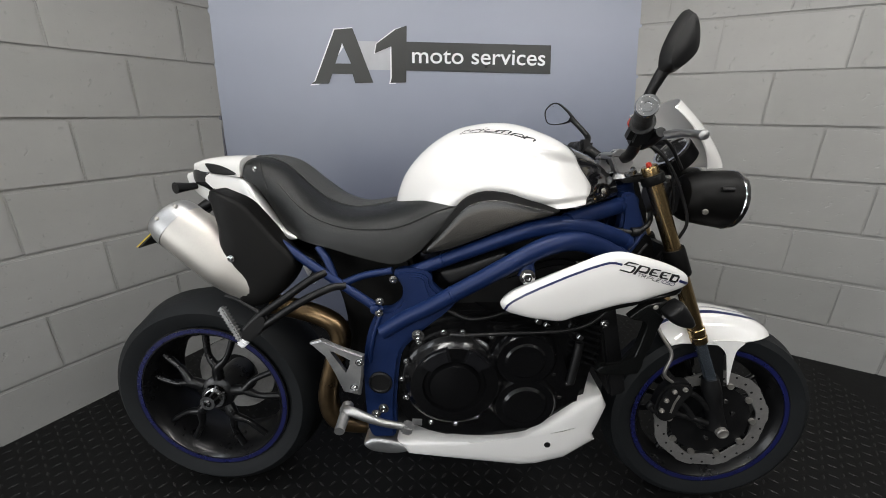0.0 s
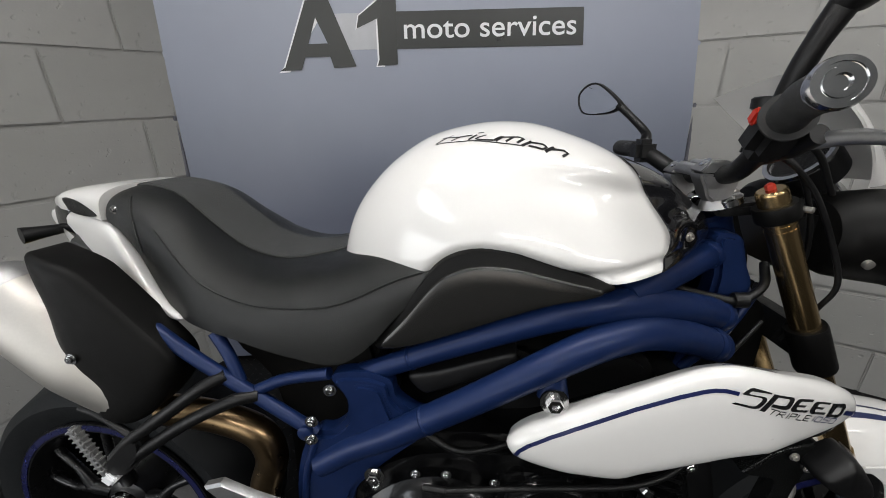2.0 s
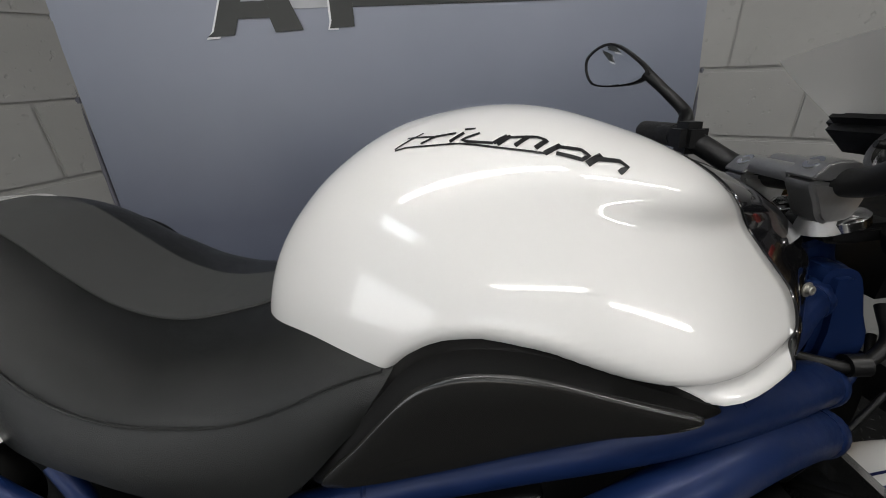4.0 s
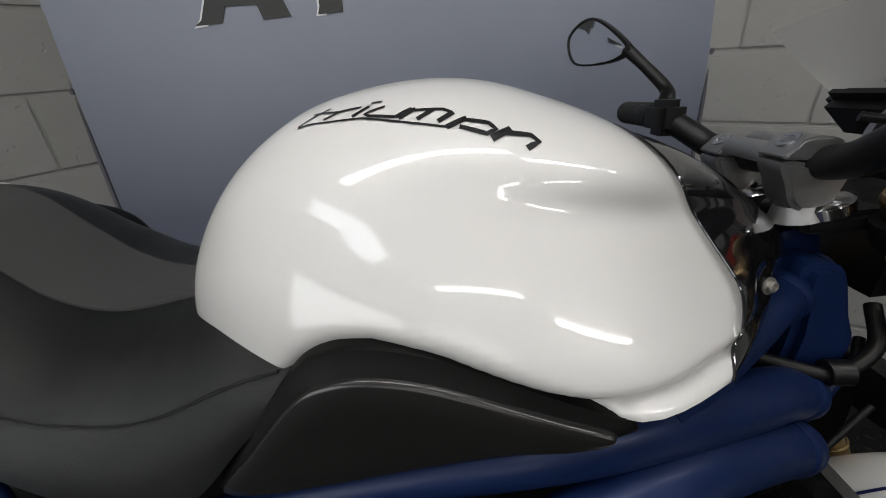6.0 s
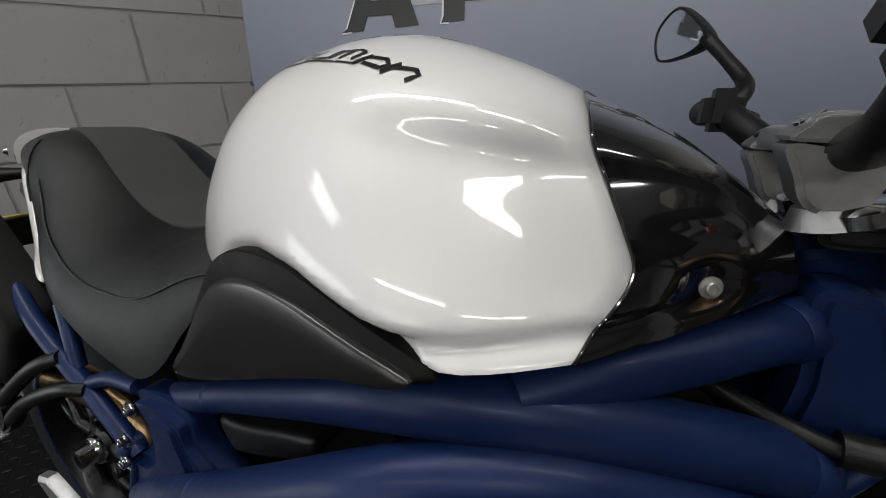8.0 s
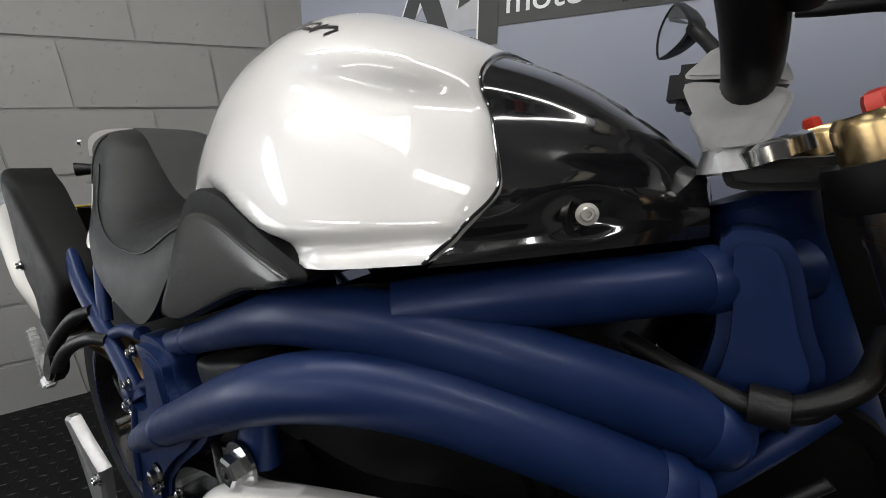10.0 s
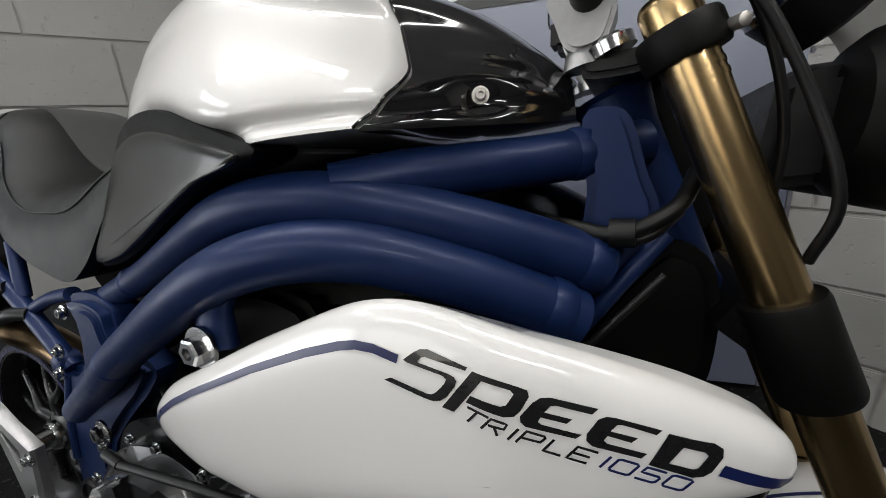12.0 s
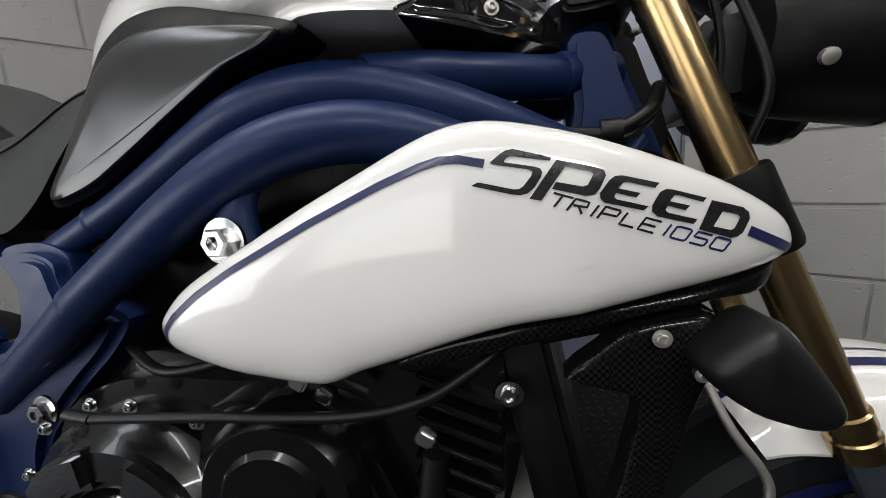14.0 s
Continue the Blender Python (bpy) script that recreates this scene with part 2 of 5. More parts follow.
def box(cx, cy, cz, sx, sy, sz, bevel=0.004, rot=None, bm=None):
    b2 = bmesh.new()
    bmesh.ops.create_cube(b2, size=1)
    bmesh.ops.scale(b2, verts=b2.verts, vec=(sx, sy, sz))
    if bevel:
        bmesh.ops.bevel(b2, geom=b2.edges[:], offset=bevel, segments=2, affect="EDGES")
    m = Matrix.Translation((cx, cy, cz)) @ (rot or Matrix())
    bmesh.ops.transform(b2, matrix=m, verts=b2.verts)
    if bm is None:
        return b2
    me = bpy.data.meshes.new("tmp")
    b2.to_mesh(me)
    b2.free()
    bm.from_mesh(me)
    bpy.data.meshes.remove(me)
    return bm


def empty(name, m=None, parent=None):
    ob = new(name)
    ob.empty_display_size = 0.1
    if m is not None:
        ob.matrix_world = m
    ob.parent = parent
    return ob

# ---- the room ----
# two block walls that meet behind the board; u runs along a wall, n points out of the room
WALLS = {
    "wall_right": dict(angle=-35.3, d=1.929, top=1.5724, joint=1.229, lo=-1.2, hi=3.4),
    "wall_left": dict(angle=55.0, d=0.750, top=1.5818, joint=0.627, lo=-1.25, hi=2.0),
}


def wall_frame(w):
    a = radians(w["angle"])
    u, n = Vector((math.cos(a), math.sin(a), 0)), Vector((-math.sin(a), math.cos(a), 0))
    return Matrix((( u.x, n.x, 0, n.x * w["d"]), (u.y, n.y, 0, n.y * w["d"]), (0, 0, 1, 0), (0, 0, 0, 1)))


def cross(w1, w2):
    """How far along w1 the two walls meet."""
    m1, m2 = wall_frame(w1), wall_frame(w2)
    n2 = m2.col[1].to_3d()
    return (w2["d"] - m1.translation.dot(n2)) / m1.col[0].to_3d().dot(n2)


WALLS["wall_right"]["lo"] = cross(WALLS["wall_right"], WALLS["wall_left"])
WALLS["wall_left"]["hi"] = cross(WALLS["wall_left"], WALLS["wall_right"])
for name, w in WALLS.items():
    lo, hi = w["lo"], w["hi"]
    bm = box((lo + hi) / 2, 0.0968, (FLOOR + CEIL) / 2, hi - lo, 0.2, CEIL - FLOOR, 0)
    w["ob"] = part(name, bm, MORTAR, None, "", False)
    w["ob"].matrix_world = wall_frame(w)
    tagged(w["ob"], "grey painted concrete block wall with pitted faces", "wall", "", "structure")

bm = box(0.6, -0.9, FLOOR - 0.05, 9, 8, 0.1, 0)
floor = tagged(part("floor", bm, MAT, None, "", False), "black rubber chequer plate floor matting", "floor", "", "structure")
bm = box(0.6, -0.9, CEIL + 0.05, 9, 8, 0.1, 0)
tagged(part("ceiling", bm, CEILM, None, "", False), "pale painted workshop ceiling", "ceiling", "", "structure")
# back of the workshop, with a wide opening for daylight
for nm, c, s in (("wall_back", (0.6, -4.6, 0.35), (8.6, 0.2, 0.7)), ("wall_back_upper", (0.6, -4.6, 2.45), (8.6, 0.2, 0.1)), ("wall_back_pier", (2.45, -4.6, 1.55), (4.9, 0.2, 1.7)), ("wall_back_side", (-3.30, -4.6, 1.55), (0.8, 0.2, 1.7))):
    tagged(part(nm, box(*c, *s, 0), BACKM, None, "", False), "plain painted workshop wall", "wall", "", "structure")
tagged(part("wall_east", box(5.0, -0.9, 1.5, 0.2, 8.0, 3.0, 0), BACKM, None, "", False), "plain painted workshop wall", "wall", "", "structure")
# west wall, with an open roller door
for nm, y, z, sy, sz in (("wall_west", 0.95, 1.5, 4.3, 3.0), ("wall_west_pier", -4.55, 1.5, 0.5, 3.0), ("wall_west_lintel", -2.75, 2.55, 3.1, 0.9)):
    tagged(part(nm, box(-3.8, y, z, 0.2, sy, sz, 0), BACKM, None, "", False), "plain painted workshop wall", "wall", "", "structure")

# light: ceiling tubes and the daylight opening
TUBEM, nt, b = material("lit_tube")
b.inputs["Emission Color"].default_value, b.inputs["Emission Strength"].default_value = (1.0, 0.96, 0.9, 1), 14.0


def tube_light(x, y, ang, watts, length=1.5):
    e = empty("ceiling_light", pose(x, y, CEIL - 0.1, 0, 0, ang))
    part("housing", box(0, 0, 0.05, length + 0.06, 0.12, 0.06, 0.008), CEILM, e)
    part("fluorescent_tube", tube([(-length / 2, 0, -0.01), (length / 2, 0, -0.01)], 0.018, 12), TUBEM, e, "lit white tube")
    tagged(e, "white batten ceiling light with a lit tube", "ceiling light", "ceiling lights")
    area_lamp("tube_glow", pose(x, y, CEIL - 0.16, 0, 0, ang), length, 0.1, watts, (0.98, 0.97, 0.95))


for x, y, watts in ((0.35, -0.3, 18), (1.95, -0.4, 18), (0.3, -1.9, 18), (2.2, -2.1, 36)):
    tube_light(x, y, 4, watts)
area_lamp("daylight_door", look((-3.72, -2.75, 1.08), (0, -2.75, 1.08)), 3.0, 2.0, 92, (0.95, 0.97, 1.0))
area_lamp("daylight_opening", look((-1.45, -4.45, 1.55), (-0.9, 0, 1.4)), 2.6, 1.7, 34, (0.86, 0.93, 1.0))
# added, unseen ceiling panel: stands in for the window reflected in the tank
rl = empty("roof_light", pose(-1.25, -0.95, CEIL - 0.012, 0, 0, 20))
for cx, cy, sx, sy in ((-0.31, 0, 0.05, 0.98), (0.31, 0, 0.05, 0.98), (0, 0.465, 0.57, 0.05), (0, -0.465, 0.57, 0.05)):
    part("frame_bar", box(cx, cy, 0, sx, sy, 0.024, 0.003), CEILM, rl)
tagged(rl, "unseen square ceiling panel added for a daylight reflection on the tank", "roof light")
area_lamp("roof_daylight", pose(-1.25, -0.95, CEIL - 0.006, 0, 0, 20), 0.57, 0.88, 16, (0.88, 0.94, 1.0))

# ---- the leaning board ----
board = empty("display_board", pose(0.845, 0.972, 0.0, -3.0, 0, 0))
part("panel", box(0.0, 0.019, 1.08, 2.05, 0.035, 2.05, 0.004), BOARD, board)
part("edge_strip", box(-1.032, 0.023, 1.08, 0.012, 0.05, 2.05, 0.002), EDGE, board)
part("edge_strip", box(1.030, 0.023, 1.08, 0.012, 0.05, 2.05, 0.002), EDGE, board)
tagged(board, "blue-grey printed sign board leaning in the corner", "sign board")


def print_shape(name, outline, mat, lift=0.0, label=""):
    """A flat printed shape on the face of the board."""
    return part(name, slab(outline, 0.0015 - lift, -0.0005 - lift, 0), mat, board, label, False)


print_shape("printed_band", [(-0.371, 1.478), (-0.15, 1.478), (-0.15, 1.357), (-0.328, 1.357)], SIGNSHADE, 0.0, "silver fading block behind the emblem")
print_shape("printed_bar", [(-0.150, 1.480), (0.550, 1.480), (0.557, 1.352), (-0.155, 1.356)], SIGNBAR, 0.001, "black bar behind the wording")
print_shape("stroke_highlight", [(-0.600, 1.284), (-0.580, 1.304), (-0.477, 1.526), (-0.391, 1.534), (-0.40, 1.50), (-0.56, 1.286)], SIGNWHITE, 0.0012, "pale bevel of the emblem")
print_shape("stroke_highlight", [(-0.201, 1.532), (-0.288, 1.470), (-0.299, 1.424), (-0.222, 1.456), (-0.225, 1.318), (-0.232, 1.296), (-0.20, 1.296), (-0.17, 1.54)], SIGNWHITE, 0.0012, "pale bevel of the emblem")
print_shape("slanted_stroke", [(-0.596, 1.290), (-0.574, 1.304), (-0.472, 1.522), (-0.432, 1.526), (-0.442, 1.467), (-0.478, 1.380), (-0.495, 1.336), (-0.514, 1.293)], SIGNBLACK, 0.002, "black sloping stroke of the emblem")
print_shape("slanted_stroke", [(-0.432, 1.526), (-0.391, 1.530), (-0.306, 1.300), (-0.391, 1.296), (-0.402, 1.336), (-0.406, 1.381), (-0.442, 1.467)], SIGNBLACK, 0.0024, "black sloping stroke of the emblem")
print_shape("cross_stroke", [(-0.486, 1.380), (-0.400, 1.381), (-0.398, 1.336), (-0.500, 1.336)], SIGNBLACK, 0.0028)
print_shape("upright_stroke", [(-0.143, 1.547), (-0.195, 1.530), (-0.216, 1.459), (-0.218, 1.321), (-0.226, 1.300), (-0.150, 1.303)], SIGNBLACK, 0.0024, "black upright stroke of the emblem")
print_shape("flag_stroke", [(-0.190, 1.532), (-0.284, 1.468), (-0.294, 1.427), (-0.210, 1.461)], SIGNBLACK, 0.0028)


def lettering(name, text, size, m, mat, parent, extrude=0.0005, shear=0.0, width=None):
    cu = bpy.data.curves.new("wording", "FONT")
    cu.body, cu.size, cu.extrude, cu.shear, cu.offset = text, size, extrude, shear, size * 0.006
    tmp = new("wording", cu)
    bpy.context.view_layer.update()
    me = bpy.data.meshes.new_from_object(tmp.evaluated_get(bpy.context.evaluated_depsgraph_get()))
    bpy.data.objects.remove(tmp)
    if width:
        xs = [v.co.x for v in me.vertices]
        k = width / (max(xs) - min(xs))
        me.transform(Matrix.Diagonal((k, 1, 1, 1)))
    me.materials.append(mat)
    ob = new(name, me)
    ob.parent = parent
    ob.matrix_basis = m
    return ob


# one object a letter, laid out by the built-in font
def wording(text, size, x0, z0, width):
    cu = bpy.data.curves.new("wording", "FONT")
    cu.size = size
    tmp = new("wording", cu)
    ends = []
    for k in range(len(text) + 1):
        cu.body = text[:k] + "."
        bpy.context.view_layer.update()
        ends.append(max(c[0] for c in tmp.bound_box) if k or True else 0)
    bpy.data.objects.remove(tmp)
    k = width / (ends[-1] - ends[0])
    for i, ch in enumerate(text):
        if ch == " ":
            continue
        ob = lettering("letter", ch, size, pose(x0 + (ends[i] - ends[0]) * k, -0.0025, z0, 90, 0, 0), SIGNWHITE, board)
        ob.scale = (k, 1, 1)


wording("moto services", 0.1, -0.126, 1.390, 0.656)

# ---- the motorcycle ----
BIKE = Matrix.Translation((0.1079, 0.0664, 0.0061)) @ Matrix.Rotation(radians(-8.05), 4, "Z") @ Matrix.Rotation(radians(-0.25), 4, "Y") @ Matrix.Rotation(radians(-4.67), 4, "X")
bike = tagged(empty("motorcycle", BIKE), "white naked motorcycle with a blue tubular frame on its side stand", "motorcycle")

# ---- trim of the whole machine: narrower in the waist, fuller at both ends ----
TRIM = [[0.0028, 0.06, 0.063, -0.0034, -0.0314, 0.0197, 0.0007, -0.0019, 0.0002], [0.0053, 0.0281, 0.0192, 0.011, -0.0067, 0.0043, 0.0047, -0.0022, 0.0001], [-0.0261, -0.0131, -0.0042, 0.0503, 0.014, 0.0102, -0.0014, 0.0011, 0.0003]]


def trim(p):
    x, y, z = p.x - 0.7, p.y, p.z - 0.8
    f = (1, x, z, x * x, x * z, z * z, y, y * x, y * z)
    return p + Vector([sum(c * v for c, v in zip(row, f)) for row in TRIM])


SETTLED = []


def fixed(*args, **kw):
    """A part that keeps its own measure: the trim passes it by."""
    ob = part(*args, **kw)
    SETTLED.append(ob)
    return ob


# rear wheel
def wheel(name, m, R, width, rim_r, rim_w, parent):
    w = empty(name, None, parent)
    w.matrix_basis = m
    h = width / 2
    prof = [(-h * 0.80, rim_r), (-h * 0.96, rim_r + (R - rim_r) * 0.35), (-h, rim_r + (R - rim_r) * 0.55), (-h * 0.82, rim_r + (R - rim_r) * 0.78), (-h * 0.45, R - 0.012), (0, R),
            (h * 0.45, R - 0.012), (h * 0.82, rim_r + (R - rim_r) * 0.78), (h, rim_r + (R - rim_r) * 0.55), (h * 0.96, rim_r + (R - rim_r) * 0.35), (h * 0.80, rim_r)]
    part("tyre", ring_lathe(prof, (0, 0, 0), (0, 1, 0), 72), RUBBER, w, "black rubber road tyre")
    g = rim_w / 2
    rp = [(-g, rim_r), (-g, rim_r + 0.008), (-g + 0.006, rim_r + 0.008), (-g + 0.01, rim_r - 0.004), (0, rim_r - 0.02), (g - 0.01, rim_r - 0.004), (g, rim_r + 0.008), (g, rim_r - 0.012), (g - 0.012, rim_r - 0.022),
          (0, rim_r - 0.04), (-g + 0.012, rim_r - 0.022), (-g, rim_r - 0.012)]
    rim = part("rim", ring_lathe(rp, (0, 0, 0), (0, 1, 0), 72), RIMB, w, "gloss black alloy rim")
    part("rim_stripe", ring_lathe([(-g - 0.0015, rim_r - 0.008), (-g - 0.0015, rim_r + 0.004), (-g + 0.002, rim_r + 0.004), (-g + 0.002, rim_r - 0.008)], (0, 0, 0), (0, 1, 0), 72), RIMBLUE, rim, "blue stripe")
    return w


rear = wheel("rear_wheel", pose(0.003, -0.005, 0.347), 0.318, 0.19, 0.222, 0.18, bike)
for k in range(5):
    a = 2 * math.pi * (k + 0.15) / 5
    for s in (-0.16, 0.16):
        c0, c1 = Vector((math.cos(a), 0, math.sin(a))), Vector((math.cos(a + s * 1.35), 0, math.sin(a + s * 1.35)))
        part("spoke", tube([c0 * 0.05 + Vector((0, -0.055, 0)), c0 * 0.085 + Vector((0, -0.062, 0)), c1 * 0.13 + Vector((0, -0.06, 0)), c1 * 0.205 + Vector((0, -0.05, 0))], [0.016, 0.014, 0.009, 0.01], 10, 5), RIMB, rear)
part("hub", lathe([(0.07, 0.045), (-0.04, 0.05), (-0.062, 0.052), (-0.07, 0.04)], (0, 0, 0), (0, 1, 0)), RIMB, rear)
part("hub_nut", lathe([(0.0, 0.036), (0.012, 0.036), (0.018, 0.033), (0.018, 0.026), (0.03, 0.024), (0.045, 0.022), (0.045, 0.012), (0.02, 0.011)], (0, -0.068, 0), (0, -1, 0), 24), CHROME, rear, "polished hub nut")
part("brake_disc", ring_lathe([(0.045, 0.07), (0.045, 0.125), (0.051, 0.125), (0.051, 0.07)], (0.0, 0, 0), (0, 1, 0), 48), DISC, rear, "drilled steel disc")

# front wheel
front = wheel("front_wheel", pose(1.465, 0.0, 0.318), 0.295, 0.118, 0.218, 0.1, bike)
for k in range(5):
    a = 2 * math.pi * (k + 0.4) / 5
    for s in (-0.13, 0.13):
        c0, c1 = Vector((math.cos(a), 0, math.sin(a))), Vector((math.cos(a + s * 1.35), 0, math.sin(a + s * 1.35)))
        part("spoke", tube([c0 * 0.03, c0 * 0.07, c1 * 0.12, c1 * 0.195], [0.013, 0.012, 0.008, 0.009], 10, 5), RIMB, front)
part("hub", lathe([(0.07, 0.03), (0.04, 0.035), (-0.04, 0.035), (-0.07, 0.03)], (0, 0, 0), (0, 1, 0)), RIMB, front)
bm = bmesh.new()
vs = []
for k in range(128):
    a = 2 * math.pi * k / 128
    ro = 0.158 + 0.0045 * max(-0.5, min(0.5, 1.6 * math.sin(9 * a)))
    ri = 0.124 + 0.003 * math.sin(9 * a)
    vs.append([bm.verts.new((r * math.cos(a), y, r * math.sin(a))) for r, y in ((ri, -0.053), (ro, -0.053), (ro, -0.058), (ri, -0.058))])
for k in range(128):
    for i in range(4):
        bm.faces.new((vs[k][i], vs[k][(i + 1) % 4], vs[(k + 1) % 128][(i + 1) % 4], vs[(k + 1) % 128][i]))
fdisc = part("brake_disc", bm, DISC, front, "wavy steel front disc")
for k in range(27):
    a = 2 * math.pi * (k + 0.3) / 27
    r = 0.135 + 0.006 * (k % 3)
    part("disc_hole", lathe([(0, 0.0035), (0.0006, 0.0034)], (r * math.cos(a), -0.058, r * math.sin(a)), (0, -1, 0), 8), BLACK, fdisc)
for k in range(10):
    a = 2 * math.pi * k / 10
    part("disc_bobbin", lathe([(0, 0.009), (0.008, 0.009)], (0.117 * math.cos(a), -0.054, 0.117 * math.sin(a)), (0, -1, 0), 12), STEEL, fdisc)
part("disc_carrier", ring_lathe([(-0.050, 0.04), (-0.050, 0.112), (-0.055, 0.112), (-0.055, 0.04)], (0, 0, 0), (0, 1, 0), 48), BLACK, front)

# frame: on each side two bent rails, a branch to the steering head and a pivot plate
UP = [(0.600, -0.183, 0.782), (0.660, -0.187, 0.806), (0.720, -0.190, 0.831), (0.780, -0.197, 0.857), (0.830, -0.203, 0.879), (0.875, -0.207, 0.897), (0.920, -0.204, 0.908), (0.965, -0.190, 0.909), (1.010, -0.168, 0.900), (1.060, -0.138, 0.884), (1.105, -0.108, 0.866), (1.150, -0.080, 0.846)]
LO = [(0.545, -0.208, 0.640), (0.600, -0.213, 0.678), (0.660, -0.223, 0.714), (0.720, -0.231, 0.754), (0.780, -0.235, 0.791), (0.840, -0.237, 0.828), (0.890, -0.234, 0.856), (0.930, -0.224, 0.871), (0.970, -0.207, 0.876), (1.010, -0.186, 0.870), (1.060, -0.156, 0.850), (1.100, -0.131, 0.829), (1.135, -0.110, 0.810)]
BR = [(0.970, -0.185, 0.916), (1.010, -0.155, 0.924), (1.040, -0.130, 0.927), (1.070, -0.106, 0.930), (1.100, -0.080, 0.933), (1.135, -0.055, 0.938), (1.175, -0.025, 0.944)]


def mirrored(pts):
    return [(x, -y, z) for x, y, z in pts]


fr = empty("frame", None, bike)
for side in (1, -1):
    f = (lambda p: p) if side == 1 else mirrored
    fixed("upper_rail", tube(f(UP), [0.0150, 0.0160, 0.0175, 0.0200, 0.0225, 0.0235, 0.0235], 22, 8), BLUE, fr, "blue bent frame tube")
    fixed("lower_rail", tube(f(LO), [0.0190, 0.0190, 0.0195, 0.0210, 0.0230, 0.0235, 0.0235], 22, 8), BLUE, fr, "blue bent frame tube")
    fixed("branch_tube", tube(f(BR), 0.0205, 20, 8), BLUE, fr, "blue frame tube to the steering head")
    cast = smooth_outline([(0.576, 0.793), (0.625, 0.802), (0.661, 0.790), (0.668, 0.764), (0.690, 0.744), (0.724, 0.728), (0.700, 0.695), (0.664, 0.664), (0.620, 0.622), (0.590, 0.578), (0.578, 0.482), (0.574, 0.420), (0.571, 0.346), (0.540, 0.336), (0.509, 0.340), (0.498, 0.394), (0.494, 0.500), (0.499, 0.590), (0.516, 0.658), (0.540, 0.695), (0.566, 0.700), (0.590, 0.722), (0.596, 0.755)], 4)
    plate_ob = fixed("pivot_plate", slab(cast, -0.172 * side, -0.212 * side, 0.010), BLUE, fr, "blue cast swingarm plate")
    panel = smooth_outline([(0.612, 0.786), (0.646, 0.784), (0.656, 0.760), (0.664, 0.726), (0.640, 0.708), (0.606, 0.712), (0.610, 0.750)], 4)
    part("raised_panel", slab(panel, -0.205 * side, -0.217 * side, 0.004), BLUE, plate_ob)
    part("rib", tube([(0.512, -0.212 * side, 0.560), (0.524, -0.212 * side, 0.630), (0.545, -0.210 * side, 0.690)], 0.006, 10, 4), BLUE, plate_ob)
    part("lug", lathe([(0, 0.014), (0.022, 0.0120), (0.024, 0.009)], (0.530, -0.194 * side, 0.700), (0, -side, 0), 18), BLUE, plate_ob)
    for q, d in (((0.690, -0.188, 0.8185), (0.06, -0.003, 0.025)), ((0.716, -0.2305, 0.7515), (0.06, -0.008, 0.04))):
        fixed("weld_bead", lathe([(-0.003, 0.0160 if q[2] > 0.8 else 0.0190), (0.0, 0.0176 if q[2] > 0.8 else 0.0206), (0.003, 0.0160 if q[2] > 0.8 else 0.0190)], (q[0], q[1] * side, q[2]), (d[0], d[1] * side, d[2]), 22), BLUE, fr, "blue weld bead")
for side in (1, -1):
    head = smooth_outline([(1.086, 0.742), (1.112, 0.746), (1.140, 0.780), (1.164, 0.828), (1.182, 0.862), (1.190, 0.893), (1.180, 0.920), (1.166, 0.962), (1.150, 0.972), (1.130, 0.964), (1.136, 0.905), (1.126, 0.850), (1.096, 0.800)], 3)
    head_ob = fixed("head_casting", slab(head, -0.030 * side, -0.076 * side, 0.012), BLUE, fr, "blue cast steering head lug")
    part("head_rib", tube([(1.105, -0.078 * side, 0.752), (1.140, -0.084 * side, 0.796), (1.168, -0.080 * side, 0.836), (1.196, -0.066 * side, 0.872)], 0.0075, 10, 5), BLUE, head_ob)
    for q, d, r in (((1.140, -0.086, 0.850), (0.045, 0.028, -0.020), 0.0238), ((1.118, -0.120, 0.820), (0.035, 0.021, -0.019), 0.0238), ((1.128, -0.060, 0.937), (0.035, 0.027, 0.005), 0.0208)):
        fixed("weld_collar", lathe([(-0.010, r), (-0.006, r + 0.0014), (0.006, r + 0.0014), (0.010, r)], (q[0], q[1] * side, q[2]), (d[0], d[1] * side, d[2]), 24), BLUE, fr, "blue weld bead")
fixed("steering_head", lathe([(0, 0.034), (0.02, 0.030), (0.17, 0.030), (0.20, 0.034), (0.206, 0.030)], (1.226, 0.0, 0.800), (-0.39, 0, 0.92), 28), BLUE, fr)
# added black slab fills the dark space of hoses below the head
fixed("head_shroud", slab(smooth_outline([(1.105, 0.700), (1.140, 0.785), (1.178, 0.842), (1.205, 0.862), (1.236, 0.842), (1.244, 0.780), (1.232, 0.715), (1.180, 0.680)], 4), -0.050, 0.110, 0.012), PITCH, bike, "black inner cover below the steering head")
# added black sheet: darkens the gap and hides the left fork leg
fixed("cable_cover", slab(smooth_outline([(1.186, 0.850), (1.176, 0.905), (1.172, 0.960), (1.182, 0.998), (1.208, 0.998), (1.228, 0.950), (1.248, 0.900), (1.240, 0.862)], 3), 0.036, 0.052, 0.005), PITCH, bike, "black cable cover behind the steering head")
fixed("pivot_cap", lathe([(0, 0.030), (0.006, 0.030), (0.008, 0.025), (0.004, 0.023)], (0.537, -0.2105, 0.503), (0, -1, 0), 28), BLACK, fr, "black rubber pivot cap")


def bolt(x, y, z, r, parent, mat=CHROME, name="bolt", axis=(0, -1, 0), maker=part):
    bm = lathe([(0, r * 1.55), (r * 0.25, r * 1.55), (r * 0.3, r)], (x, y, z), axis, 20)
    bm = lathe([(r * 0.25, r), (r * 1.0, r), (r * 1.15, r * 0.85), (r * 1.15, r * 0.5), (r * 0.7, r * 0.45)], (x, y, z), axis, 6 if r > 0.008 else 12, bm)
    return maker(name, bm, mat, parent)


